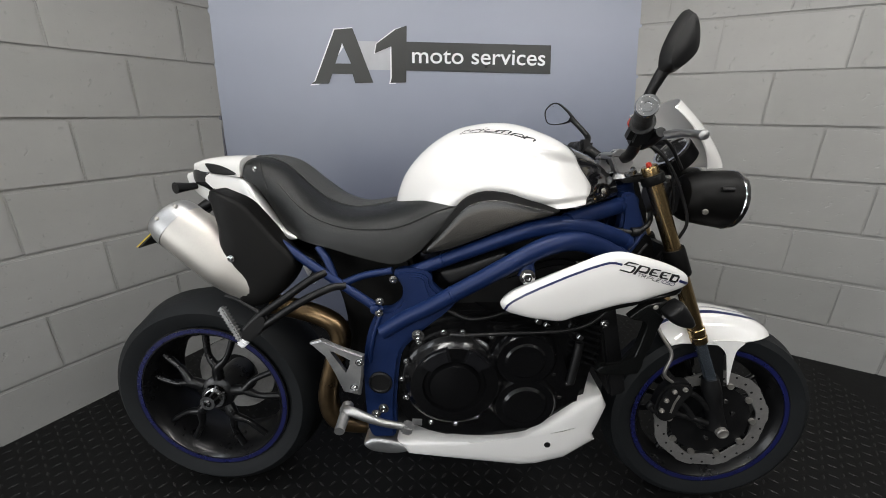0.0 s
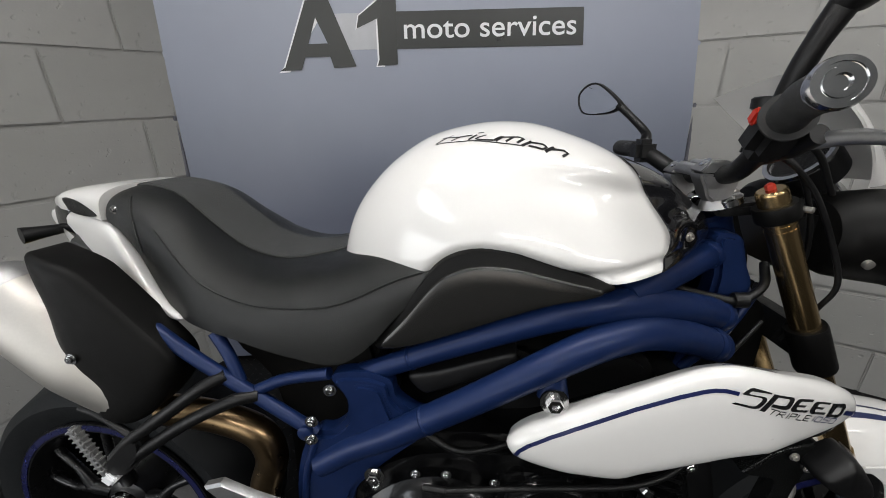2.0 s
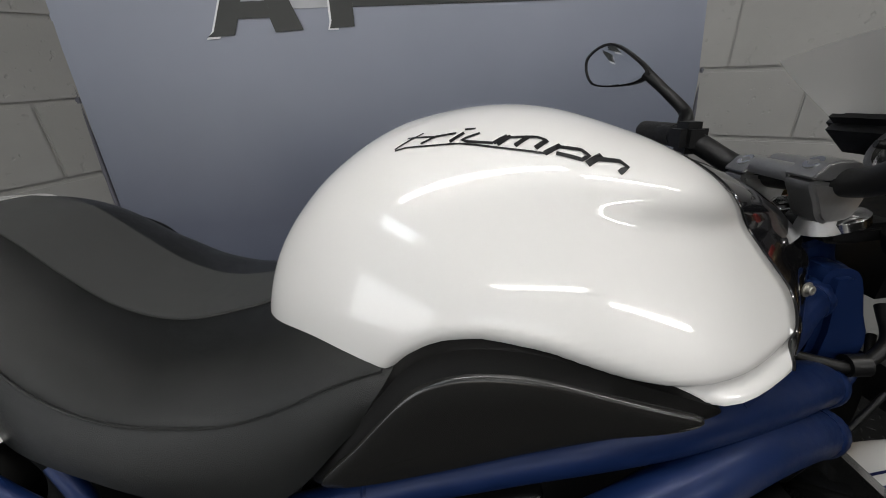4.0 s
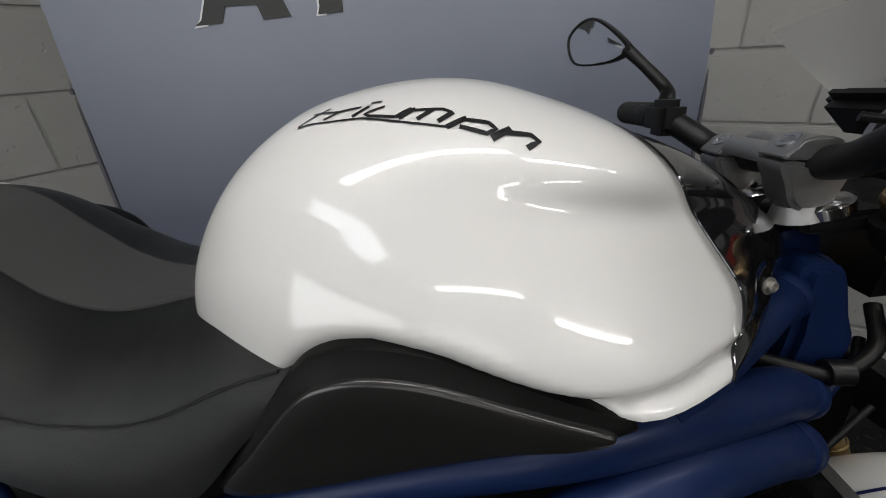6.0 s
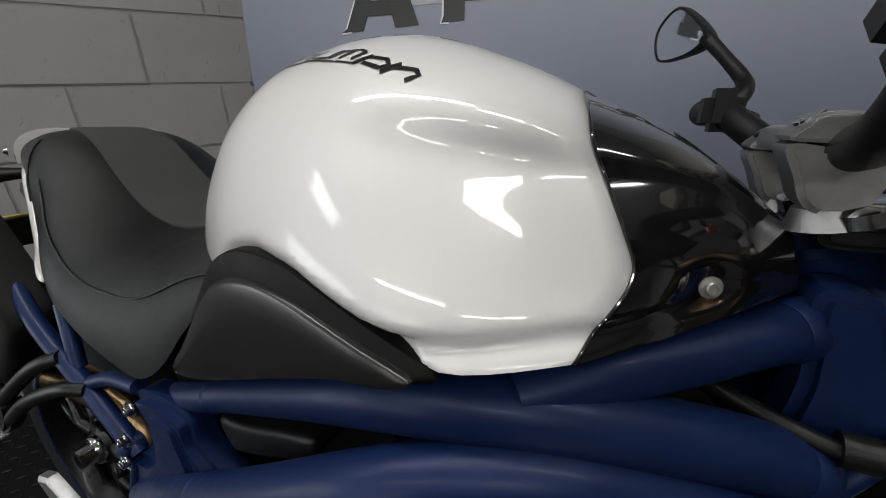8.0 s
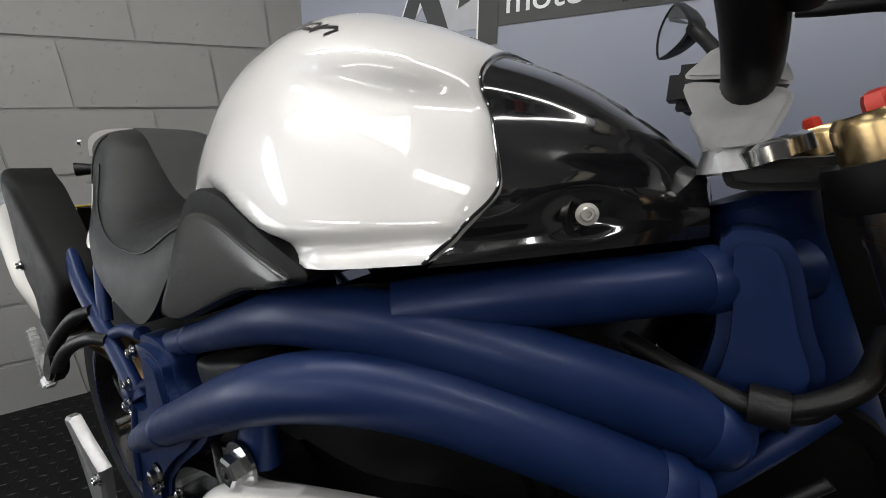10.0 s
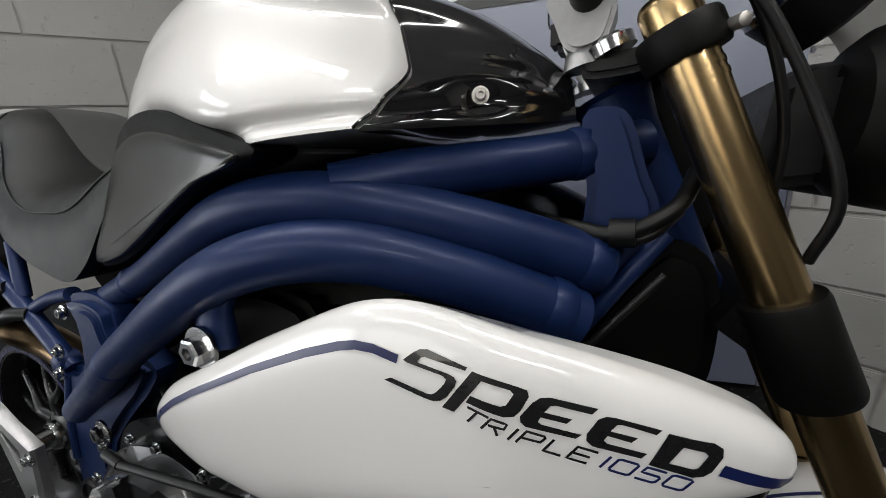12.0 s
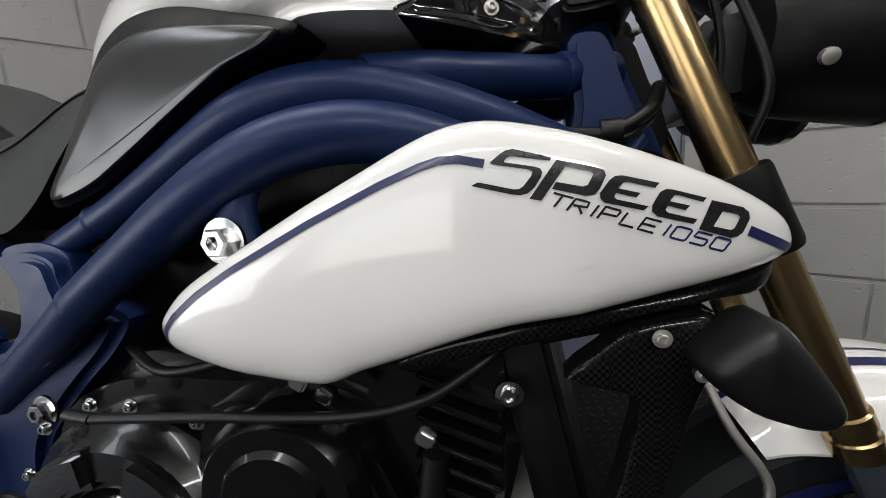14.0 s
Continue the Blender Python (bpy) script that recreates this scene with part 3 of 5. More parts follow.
bolt(0.879, -0.244, 0.802, 0.0112, fr, CHROME, maker=fixed)
fixed("engine_lug", tube([(0.884, -0.226, 0.850), (0.880, -0.230, 0.828), (0.879, -0.232, 0.800)], [0.018, 0.015, 0.020], 16, 4, 0.7), BLUE, fr, "blue engine mounting lug")
bolt(0.634, -0.224, 0.642, 0.0098, fr, maker=fixed)
bolt(0.543, -0.212, 0.428, 0.0085, fr, maker=fixed)

# tank
ZT = [(0.548, 0.900), (0.555, 0.930), (0.567, 0.976), (0.585, 1.015), (0.620, 1.058), (0.660, 1.092), (0.710, 1.120), (0.760, 1.133), (0.810, 1.138), (0.860, 1.134), (0.910, 1.119), (0.960, 1.098), (1.000, 1.072), (1.060, 1.030)]
HW = [(0.548, 0.045), (0.555, 0.058), (0.570, 0.083), (0.600, 0.113), (0.650, 0.148), (0.700, 0.175), (0.750, 0.197), (0.800, 0.213), (0.860, 0.226), (0.920, 0.232), (0.960, 0.226), (1.000, 0.206), (1.030, 0.186), (1.060, 0.160)]
ZB = [(0.545, 0.898), (0.620, 0.905), (0.720, 0.925), (0.850, 0.942), (0.936, 0.950), (1.010, 0.958), (1.060, 0.962)]
FRONT = [(0, 1.002), (7, 1.007), (15, 1.015), (22, 1.021), (28, 1.022), (35, 1.016), (45, 1.005), (57, 0.993), (72, 0.984), (80, 0.977), (90, 0.968)]
ROUND = [(0.55, 0.90), (0.66, 0.95), (0.72, 1.15), (0.78, 1.32), (0.84, 1.25), (0.92, 1.14), (1.00, 1.22), (1.06, 1.25)]


def table(tab, x):
    """Smooth reading of a small table."""
    xs, ys = [a for a, _ in tab], [b for _, b in tab]
    i = min(max(int(np.searchsorted(xs, x)) - 1, 0), len(xs) - 2)
    h = xs[i + 1] - xs[i]
    t = min(1, max(0, (x - xs[i]) / h))
    m0 = (ys[i + 1] - ys[i - 1]) / (xs[i + 1] - xs[i - 1]) if i else (ys[1] - ys[0]) / h
    m1 = (ys[i + 2] - ys[i]) / (xs[i + 2] - xs[i]) if i + 2 < len(xs) else (ys[-1] - ys[-2]) / h
    return (2 * t ** 3 - 3 * t * t + 1) * ys[i] + (t ** 3 - 2 * t * t + t) * h * m0 + (3 * t * t - 2 * t ** 3) * ys[i + 1] + (t ** 3 - t * t) * h * m1


def tank_point(x, phi):
    """phi runs from 0 at the lower right edge over the top to pi."""
    w, zt, zb = table(HW, x), table(ZT, x), table(ZB, x)
    c, s = math.cos(phi), math.sin(phi)
    p = 0.62
    y = -w * math.copysign(abs(c) ** p, c)
    z = zb + (zt - zb) * max(s, 0) ** table(ROUND, x)
    # a scallop under the shoulder, with a soft rear end
    along = 1 / (1 + math.exp(-(x - 0.885) / 0.042))
    zc = 1.036 + 0.17 * (1.0 - x)
    d = z - zc
    g = along * math.exp(-(d / (0.022 if d > 0 else 0.046)) ** 2)
    y *= 1 - (0.13 + 0.07 * min(1, max(0, (x - 0.86) / 0.12))) * g
    # a wider, fainter hollow in the flank below it
    low = 1 / (1 + math.exp(-(x - 0.87) / 0.03)) * math.exp(-((z - zc + 0.050) / 0.022) ** 2)
    y *= 1 - 0.022 * low
    # the flank swells a little above its lower flange, which turns out again as a lip
    h = z - zb
    y *= 1 + 0.018 * math.sin(math.pi * min(1, max(0, (h - 0.010) / 0.10)))
    # under the knee plates the flank draws in
    top = float(np.interp(x, [0.64, 0.68, 0.726, 0.755, 0.788, 0.832, 0.885, 0.935], [0.84, 0.893, 0.955, 0.976, 0.984, 0.981, 0.966, 0.951]))
    k = min(1, max(0, (top + 0.012 - z) / 0.035)) * min(1, max(0, (0.955 - x) / 0.03))
    y *= 1 - 0.13 * k * k * (3 - 2 * k)
    if s < 0.5:
        y *= 1 - 0.035 * math.exp(-((h - 0.011) / 0.006) ** 2)
    return Vector((x, y, z))


def tank_front(phi):
    a = math.degrees(phi)
    return table(FRONT, min(a, 180 - a))


def phis(n):
    """Angles, closer together near the lower edges."""
    return [math.pi * (0.5 - 0.5 * math.cos(math.pi * k / n)) * 0.35 + math.pi * k / n * 0.65 for k in range(n + 1)]


bm = bmesh.new()
rings = []
for i in range(65):
    s = (i / 64) ** 1.7
    rings.append([tank_point(0.548 + (tank_front(f) - 0.548) * s, f) for f in phis(96)])
skin(bm, rings)
tank = fixed("fuel_tank", bm, WHITE, bike, "pearl white fuel tank")
tank.data.set_sharp_from_angle(angle=radians(60))

bm = bmesh.new()
rings = []
for i in range(31):
    s = i / 30
    ring = []
    for f in phis(72):
        c, sn = math.cos(f), math.sin(f)
        p = tank_point(tank_front(f), f)
        p = Vector((p.x + 0.002, p.y * 0.985, p.z - 0.002))
        q = Vector((1.124 - 0.010 * sn, -0.058 * math.copysign(abs(c) ** 0.5, c), 0.964 + 0.042 * max(sn, 0) ** 0.6))
        r = p.lerp(q, s)
        r.z += 0.012 * math.sin(math.pi * s) * sn
        r.y *= 1 + 0.03 * math.sin(math.pi * s)
        # a shallow dish round the screw, and a crease that runs back from it
        d = math.exp(-((r.x - 1.064) / 0.016) ** 2 - ((r.z - 0.981) / 0.013) ** 2)
        r.y *= 1 - 0.10 * d
        r.y *= 1 - 0.05 * math.sin(math.pi * s) * math.exp(-((r.z - 1.006 + 0.10 * (r.x - 1.05)) / 0.008) ** 2)
        ring.append(r)
    rings.append(ring)
skin(bm, rings)
cover = fixed("tank_front_cover", bm, GLOSS, bike, "gloss black cover in front of the tank")
hit = Vector((1.064, -0.10, 0.981))
for v in cover.data.vertices:
    if v.co.y < 0 and abs(v.co.x - 1.064) < 0.009 and abs(v.co.z - 0.981) < 0.009:
        hit.y = min(hit.y, v.co.y + 0.003)
bolt(hit.x, hit.y, hit.z, 0.0042, cover, STEEL, "cover_screw", (0.35, -0.93, 0.1))
part("cover_stud", lathe([(0, 0.0035), (0.002, 0.003), (0.003, 0.001)], (1.083, -0.066, 1.010), (0.4, -0.7, 0.6), 12), STEEL, cover)
part("cover_lip", tube([(tank_point(tank_front(f), f) * 1.0 + Vector((0.001, 0, 0.0003))) for f in phis(60)], 0.0011, 8, 2), GLOSS, cover, "black rolled edge against the tank")

# knee plates: a flat satin face with a bevelled upper band
KNEE = [(0.640, 0.838), (0.680, 0.893), (0.726, 0.955), (0.755, 0.976), (0.788, 0.984), (0.832, 0.981), (0.885, 0.966), (0.935, 0.951), (0.942, 0.944), (0.925, 0.936), (0.885, 0.926), (0.827, 0.902), (0.758, 0.870), (0.690, 0.842)]


def knee_y(x, z):
    return float(np.interp(x, [0.64, 0.72, 0.81, 0.90, 0.95], [-0.190, -0.196, -0.208, -0.221, -0.225]))


def knee_mesh(steps):
    bm = bmesh.new()
    out = smooth_outline(KNEE, 5)
    rings = []
    for s, dy in steps:
        ring = []
        for x, z in out:
            k = min(1, max(0, (x - 0.64) / 0.3))
            c = Vector((0.690 + 0.190 * k, 0.862 + 0.068 * k))
            q = c + (Vector((x, z)) - c) * s
            ring.append(Vector((q.x, knee_y(q.x, q.y) + dy, q.y)))
        rings.append(ring)
    skin(bm, rings)
    return bm


for side in (1, -1):
    rim_bm = knee_mesh(((1.0, 0.035), (1.0, 0.0), (0.985, -0.003), (0.80, -0.0065), (0.77, -0.0090), (0.5, -0.0092)))
    face_bm = knee_mesh(((0.80, -0.004), (0.785, -0.0092), (0.77, -0.0108), (0.74, -0.0116), (0.5, -0.0122), (0.1, -0.0124)))
    if side < 0:
        for bm in (rim_bm, face_bm):
            bmesh.ops.scale(bm, verts=bm.verts, vec=(1, -1, 1))
    kp = fixed("knee_plate", rim_bm, PITCH, bike, "black knee guard with a satin face under the tank")
    fixed("plate_face", face_bm, PLATE, kp, "flat satin black face")

# seat
SZ = [(0.188, 1.046), (0.205, 1.050), (0.250, 1.043), (0.285, 1.027), (0.333, 0.984), (0.385, 0.944), (0.452, 0.924), (0.534, 0.934), (0.580, 0.947), (0.646, 0.968), (0.700, 0.966), (0.735, 0.956)]
SB = [(0.188, 0.998), (0.215, 0.984), (0.250, 0.952), (0.284, 0.905), (0.310, 0.876), (0.350, 0.858), (0.430, 0.842), (0.516, 0.821), (0.584, 0.812), (0.630, 0.838), (0.680, 0.892), (0.735, 0.942)]
SW = [(0.188, 0.113), (0.215, 0.121), (0.260, 0.138), (0.300, 0.156), (0.360, 0.182), (0.460, 0.200), (0.570, 0.204), (0.640, 0.202), (0.700, 0.196), (0.735, 0.190)]


def seat_point(x, phi):
    w, zt, zb = table(SW, x), table(SZ, x), table(SB, x)
    c, s = math.cos(phi), math.sin(phi)
    k = 0.58
    y = -w * math.copysign(abs(c) ** k, c)
    z = zb + (zt - zb) * max(s, 0) ** 0.74
    return Vector((x, y, z))


bm = bmesh.new()
skin(bm, [[seat_point(0.188 + 0.547 * i / 90, f) for f in phis(72)] for i in range(91)])
seat = fixed("seat", bm, SEAT, bike, "black vinyl rider's seat with stitched seams")
bm = bmesh.new()
rings = []
for i in range(91):
    x = 0.192 + 0.383 * i / 90
    half = 0.047 + 0.016 * math.sin(math.pi * i / 90)
    row = []
    for k in range(9):
        y = half * (k / 4 - 1)
        f = math.acos(max(-1, min(1, -math.copysign((abs(y) / table(SW, x)) ** (1 / 0.58), y))))
        p = seat_point(x, f)
        row.append(Vector((x, y, p.z + 0.0028)))
    rings.append(row + [p - Vector((0, 0, 0.012)) for p in row[::-1]])
skin(bm, rings)
part("seat_insert", bm, SEATG, seat, "dark grey textured centre panel")
for a, lab in ((0.17, "raised stitched seam"),):
    pts = [seat_point(0.285 + 0.425 * i / 16, math.pi * (a + 0.03 * (1 - i / 16) ** 3 - 0.07 * max(0, i / 16 - 0.75))) + Vector((0, -0.0008, 0.0008)) for i in range(17)]
    part("seam", tube(pts, 0.0014, 6, 3), SEAT, seat, lab)
    pts = [seat_point(0.262 - 0.035 * i / 8, math.pi * (0.03 + 0.25 * i / 8)) + Vector((-0.001, -0.0008, 0.0008)) for i in range(9)]
    part("seam", tube(pts, 0.0014, 6, 3), SEAT, seat, lab)


# tail
def tail_y(x):
    return float(np.interp(x, [0.0, 0.05, 0.26, 0.39], [-0.025, -0.055, -0.140, -0.200]))


def leaf(outline, spine, bulge, thick, yfun):
    """A domed panel on a slanted base."""
    bm = bmesh.new()
    a, b = Vector(spine[0]), Vector(spine[1])
    rings = []
    for s, h in ((1.0, -thick), (1.0, 0.0), (0.98, 0.25), (0.92, 0.55), (0.8, 0.8), (0.6, 0.94), (0.3, 0.99), (0.0, 1.0)):
        ring = []
        for p in outline:
            p = Vector(p)
            t = max(0.0, min(1.0, (p - a).dot(b - a) / (b - a).length_squared))
            c = a + (b - a) * t
            q = c + (p - c) * s
            ring.append(Vector((q.x, yfun(q.x) - (bulge * h if h > 0 else h), q.y)))
        rings.append(ring)
    skin(bm, rings, caps="start")
    return bm


TAIL = smooth_outline([(-0.013, 1.002), (0.091, 1.005), (0.183, 0.994), (0.223, 0.952), (0.275, 0.894), (0.338, 0.862), (0.270, 0.854), (0.169, 0.859), (0.088, 0.918), (0.005, 0.950)], 5)
for side in (1, -1):
    bm = leaf(TAIL, ((0.017, 0.990), (0.255, 0.894)), 0.010, 0.03, tail_y)
    if side < 0:
        bmesh.ops.scale(bm, verts=bm.verts, vec=(1, -0.72, 1))
    fixed("tail_side_panel", bm, WHITE, bike, "white tail side panel")
TT = [(0.02, 1.032), (0.06, 1.043), (0.13, 1.051), (0.19, 1.051), (0.25, 1.046)]
bm = bmesh.new()
rings = []
for i in range(17):
    x = 0.020 + 0.165 * i / 16
    w, z = -tail_y(x) + 0.006, table(TT, x)
    zb = 1.012 - 0.012 * i / 16
    x -= 0.004
    rings.append([Vector((x, -w * math.copysign(abs(math.cos(f)) ** 0.5, math.cos(f)), zb + (z - zb) * max(0, math.sin(f)) ** 0.5)) for f in phis(28)])
skin(bm, rings)
cowl = fixed("seat_cowl", bm, WHITE, bike, "white pillion seat cowl")
part("cowl_slot", leaf(smooth_outline([(0.066, 1.030), (0.10, 1.029), (0.128, 1.024), (0.158, 1.014), (0.168, 1.006), (0.13, 1.0035), (0.085, 1.007), (0.074, 1.016)], 3), ((0.085, 1.019), (0.15, 1.010)), 0.002, 0.01, lambda x: tail_y(x) - 0.0085), BLACK, cowl, "black recessed grab slot")
band = smooth_outline([(0.035, 1.009), (0.085, 1.010), (0.10, 0.985), (0.166, 0.955), (0.26, 0.890), (0.275, 0.872), (0.225, 0.880), (0.175, 0.918), (0.085, 0.962), (0.038, 0.978)], 4)
for side in (1, -1):
    bm = leaf(band, ((0.07, 0.985), (0.22, 0.90)), 0.006, 0.03, lambda x: tail_y(x) + 0.008)
    if side < 0:
        bmesh.ops.scale(bm, verts=bm.verts, vec=(1, -0.72, 1))
    part("tail_lower_band", bm, GLOSS, bike, "black panel under the white tail side")
bolt(0.232, tail_y(0.232) - 0.008, 1.022, 0.0045, cowl, CHROME, "cowl_screw", (-0.35, -0.9, 0.1))
part("tail_light_housing", tube([(0.02, 0, 0.985), (0.08, 0, 0.985), (0.20, 0, 0.96), (0.30, 0, 0.93)], [0.016, 0.024, 0.03, 0.03], 16, 6, 1.6), BLACK, bike, "black tail light housing")
part("undertail", tube([(0.10, 0, 0.955), (0.22, 0, 0.895), (0.40, 0, 0.80)], [0.04, 0.045, 0.04], 14, 6, 2.2), BLACK, bike)
SETTLED.append(part("plate_bracket", tube([(0.09, 0.01, 0.945), (0.01, 0.01, 0.915), (-0.07, 0.01, 0.862)], [0.02, 0.016, 0.012], 10, 5), BLACK, bike, "black plate hanger"))
plate = part("plate_holder", box(-0.086, 0.0, 0.846, 0.004, 0.196, 0.120, 0.001, pose(0, 0, 0, 0, 50.6, 0)), OLIVE, bike, "dark plate holder with a yellow plate")
SETTLED += [plate, part("number_plate", box(-0.0882, 0.0, 0.8487, 0.003, 0.200, 0.124, 0.0008, pose(0, 0, 0, 0, 50.6, 0)), YELLOW, plate, "yellow rear plate")]
ind = part("rear_indicator", tube([(0.045, -0.03, 0.968), (0.032, -0.065, 0.966), (0.020, -0.090, 0.964)], [0.008, 0.011, 0.015], 12, 4), BLACK, bike, "black rear indicator")

# silencers
for side in (1, -1):
    f = (lambda p: p) if side == 1 else mirrored
    can = part("silencer", tube(f([(0.080, -0.174, 0.892), (0.14, -0.180, 0.852), (0.205, -0.184, 0.800), (0.285, -0.181, 0.735)]), [0.060, 0.064, 0.062, 0.048], 32, 6, 0.86), STEEL, bike, "brushed steel silencer with a black shield")
    part("end_cap", tube(f([(0.054, -0.170, 0.910), (0.059, -0.171, 0.906), (0.073, -0.173, 0.897), (0.090, -0.175, 0.885)]), [0.043, 0.054, 0.0605, 0.0620], 32, 3, 0.86), ALU, can, "polished end cap")
    part("outlet", tube(f([(0.050, -0.169, 0.913), (0.063, -0.170, 0.904)]), 0.03, 20), BLACK, can)
    for px_, py_, pz_ in ((0.068, -0.222, 0.912), (0.098, -0.204, 0.940)):
        part("cap_rivet", lathe([(0, 0.0045), (0.003, 0.0042), (0.004, 0.002)], (px_, py_ * side, pz_), (-0.1, -side, 0.5), 14), STEEL, can)
    sh = smooth_outline([(0.165, 0.977), (0.191, 0.974), (0.235, 0.954), (0.265, 0.922), (0.307, 0.869), (0.338, 0.830), (0.345, 0.797), (0.321, 0.754), (0.279, 0.716), (0.237, 0.703), (0.207, 0.721), (0.215, 0.769), (0.180, 0.799), (0.173, 0.844), (0.175, 0.896), (0.166, 0.942)], 5)
    bm = leaf(sh, ((0.214, 0.935), (0.271, 0.774)), 0.014, 0.05, lambda x: float(np.interp(x, [0.10, 0.20, 0.36], [-0.205, -0.222, -0.214])))
    if side < 0:
        bmesh.ops.scale(bm, verts=bm.verts, vec=(1, -1, 1))
    fixed("heat_shield", bm, PITCH, can, "satin black heat shield")
bolt(0.206, -0.236, 0.825, 0.0055, bike, CHROME, "shield_screw", maker=fixed)
part("exhaust_link_pipe", tube([(0.28, -0.16, 0.70), (0.36, -0.14, 0.675), (0.425, -0.135, 0.645), (0.445, -0.135, 0.595), (0.430, -0.135, 0.53), (0.415, -0.135, 0.42), (0.44, -0.13, 0.345), (0.52, -0.10, 0.31)], 0.026, 16, 8), PIPE, bike, "heat-tinted exhaust pipe")
part("collector_box", tube([(0.50, -0.09, 0.31), (0.60, -0.06, 0.30), (0.85, -0.05, 0.30)], [0.05, 0.07, 0.07], 14, 5, 1.3), BLACK, bike)

# subframe and hangers
for side in (1, -1):
    f = (lambda p: p) if side == 1 else mirrored
    part("subframe_rail", tube(f([(0.262, -0.170, 0.905), (0.294, -0.185, 0.886), (0.378, -0.198, 0.832), (0.475, -0.20, 0.768), (0.555, -0.203, 0.716)]), 0.0105, 12, 6), BLUE, bike, "blue seat rail")
    part("subframe_rail", tube(f([(0.402, -0.18, 0.862), (0.425, -0.188, 0.832), (0.444, -0.195, 0.792)]), 0.009, 12, 6), BLUE, bike, "blue seat rail")
    part("subframe_rail", tube(f([(0.465, -0.196, 0.778), (0.510, -0.194, 0.800), (0.575, -0.2, 0.818)]), 0.009, 12, 6), BLUE, bike, "blue seat rail")
    part("peg_hanger", tube(f([(0.253, -0.222, 0.654), (0.285, -0.223, 0.692), (0.341, -0.224, 0.741), (0.398, -0.216, 0.790), (0.428, -0.202, 0.806)]), 0.0095, 12, 6), BLACK, bike, "black footrest hanger")
    part("peg_hanger", tube(f([(0.258, -0.222, 0.636), (0.300, -0.223, 0.672), (0.376, -0.224, 0.734), (0.440, -0.214, 0.771), (0.472, -0.202, 0.775)]), 0.0095, 12, 6), BLACK, bike, "black footrest hanger")
    part("hanger_boss", slab(smooth_outline([(0.240, 0.640), (0.256, 0.668), (0.290, 0.700), (0.306, 0.690), (0.296, 0.655), (0.262, 0.625)], 3), -0.208 * side, -0.232 * side, 0.005), BLACK, bike, "black hanger boss")
    part("peg_loop", tube(f([(0.206, -0.214, 0.735), (0.235, -0.216, 0.728), (0.278, -0.220, 0.704), (0.292, -0.222, 0.690)]), 0.0058, 10, 5), BLACK, bike, "black bent guard rod")
    peg = part("pillion_peg", box(0.224, -0.228 * side, 0.668, 0.096, 0.014, 0.012, 0.003, pose(0, 0, 0, 0, 63, 0)), ALU, bike, "ribbed aluminium pillion footrest")
    part("peg_pivot", box(0.249, -0.228 * side, 0.622, 0.020, 0.018, 0.018, 0.003, pose(0, 0, 0, 0, 40, 0)), SIGNWHITE, peg, "pale pivot block")
    for k in range(10):
        part("rib", box(0.2055 + 0.0040 * k, -0.229 * side, 0.7065 - 0.0077 * k, 0.0034, 0.015, 0.016, 0.001, pose(0, 0, 0, 0, 63, 0)), ALU, peg)
for x, y, z in ((0.552, -0.215, 0.715), (0.552, -0.212, 0.744), (0.58, -0.213, 0.80)):
    bolt(x, y, z, 0.006, bike, CHROME, "frame_bolt")

# engine
eng = part("engine", slab(smooth_outline([(0.60, 0.45), (0.61, 0.64), (0.70, 0.71), (0.86, 0.72), (0.98, 0.76), (1.07, 0.73), (1.05, 0.55), (1.02, 0.42), (0.85, 0.36), (0.68, 0.37)], 4), -0.205, 0.205, 0.02), ENGINE, bike, "black three-cylinder engine")
cl = part("clutch_cover", lathe([(0, 0.122), (0.018, 0.121), (0.024, 0.112), (0.03, 0.108), (0.042, 0.098), (0.044, 0.072), (0.036, 0.068), (0.036, 0.060), (0.048, 0.054), (0.052, 0.02)], (0.733, -0.205, 0.548), (0, -1, 0), 44), ENGINE, eng, "round gloss black clutch cover")
for a0, a1 in ((35, 75), (100, 150)):
    out = [(0.733 + r * math.cos(radians(a)), 0.552 + r * math.sin(radians(a))) for r, rg in ((0.062, range(a0, a1 + 1, 8)), (0.098, range(a1, a0 - 1, -8))) for a in rg]
    part("cover_facet", slab(out, -0.235, -0.256, 0.005), GLOSS, cl, "polished raised facet")
part("cam_cover", lathe([(0, 0.075), (0.03, 0.072), (0.042, 0.062), (0.042, 0.045), (0.046, 0.04), (0.046, 0.01)], (0.885, -0.205, 0.618), (0, -1, 0), 36), ENGINE, eng)
part("generator_cover", lathe([(0, 0.078), (0.025, 0.076), (0.04, 0.066), (0.04, 0.05), (0.046, 0.044), (0.046, 0.01)], (0.895, -0.205, 0.498), (0, -1, 0), 36), ENGINE, eng)
part("side_casing", slab(smooth_outline([(0.80, 0.44), (0.805, 0.66), (0.87, 0.685), (0.95, 0.655), (0.99, 0.56), (0.975, 0.49), (0.90, 0.43)], 4), -0.19, -0.232, 0.008), ENGINE, eng)
BOLTS = [(0.807, 0.670), (0.861, 0.680), (0.915, 0.668), (0.942, 0.636), (0.815, 0.623), (0.859, 0.565), (0.920, 0.590), (0.955, 0.575), (0.990, 0.549), (0.974, 0.512), (0.924, 0.485), (0.868, 0.437), (0.790, 0.450), (0.743, 0.428), (0.685, 0.430),
         (0.624, 0.498), (0.612, 0.549), (0.620, 0.598), (0.646, 0.650), (0.700, 0.678), (0.742, 0.680), (0.816, 0.516), (0.824, 0.475)]
for x, z in BOLTS:
    bolt(x, -0.228, z, 0.0046, eng, CHROME, "casing_bolt")
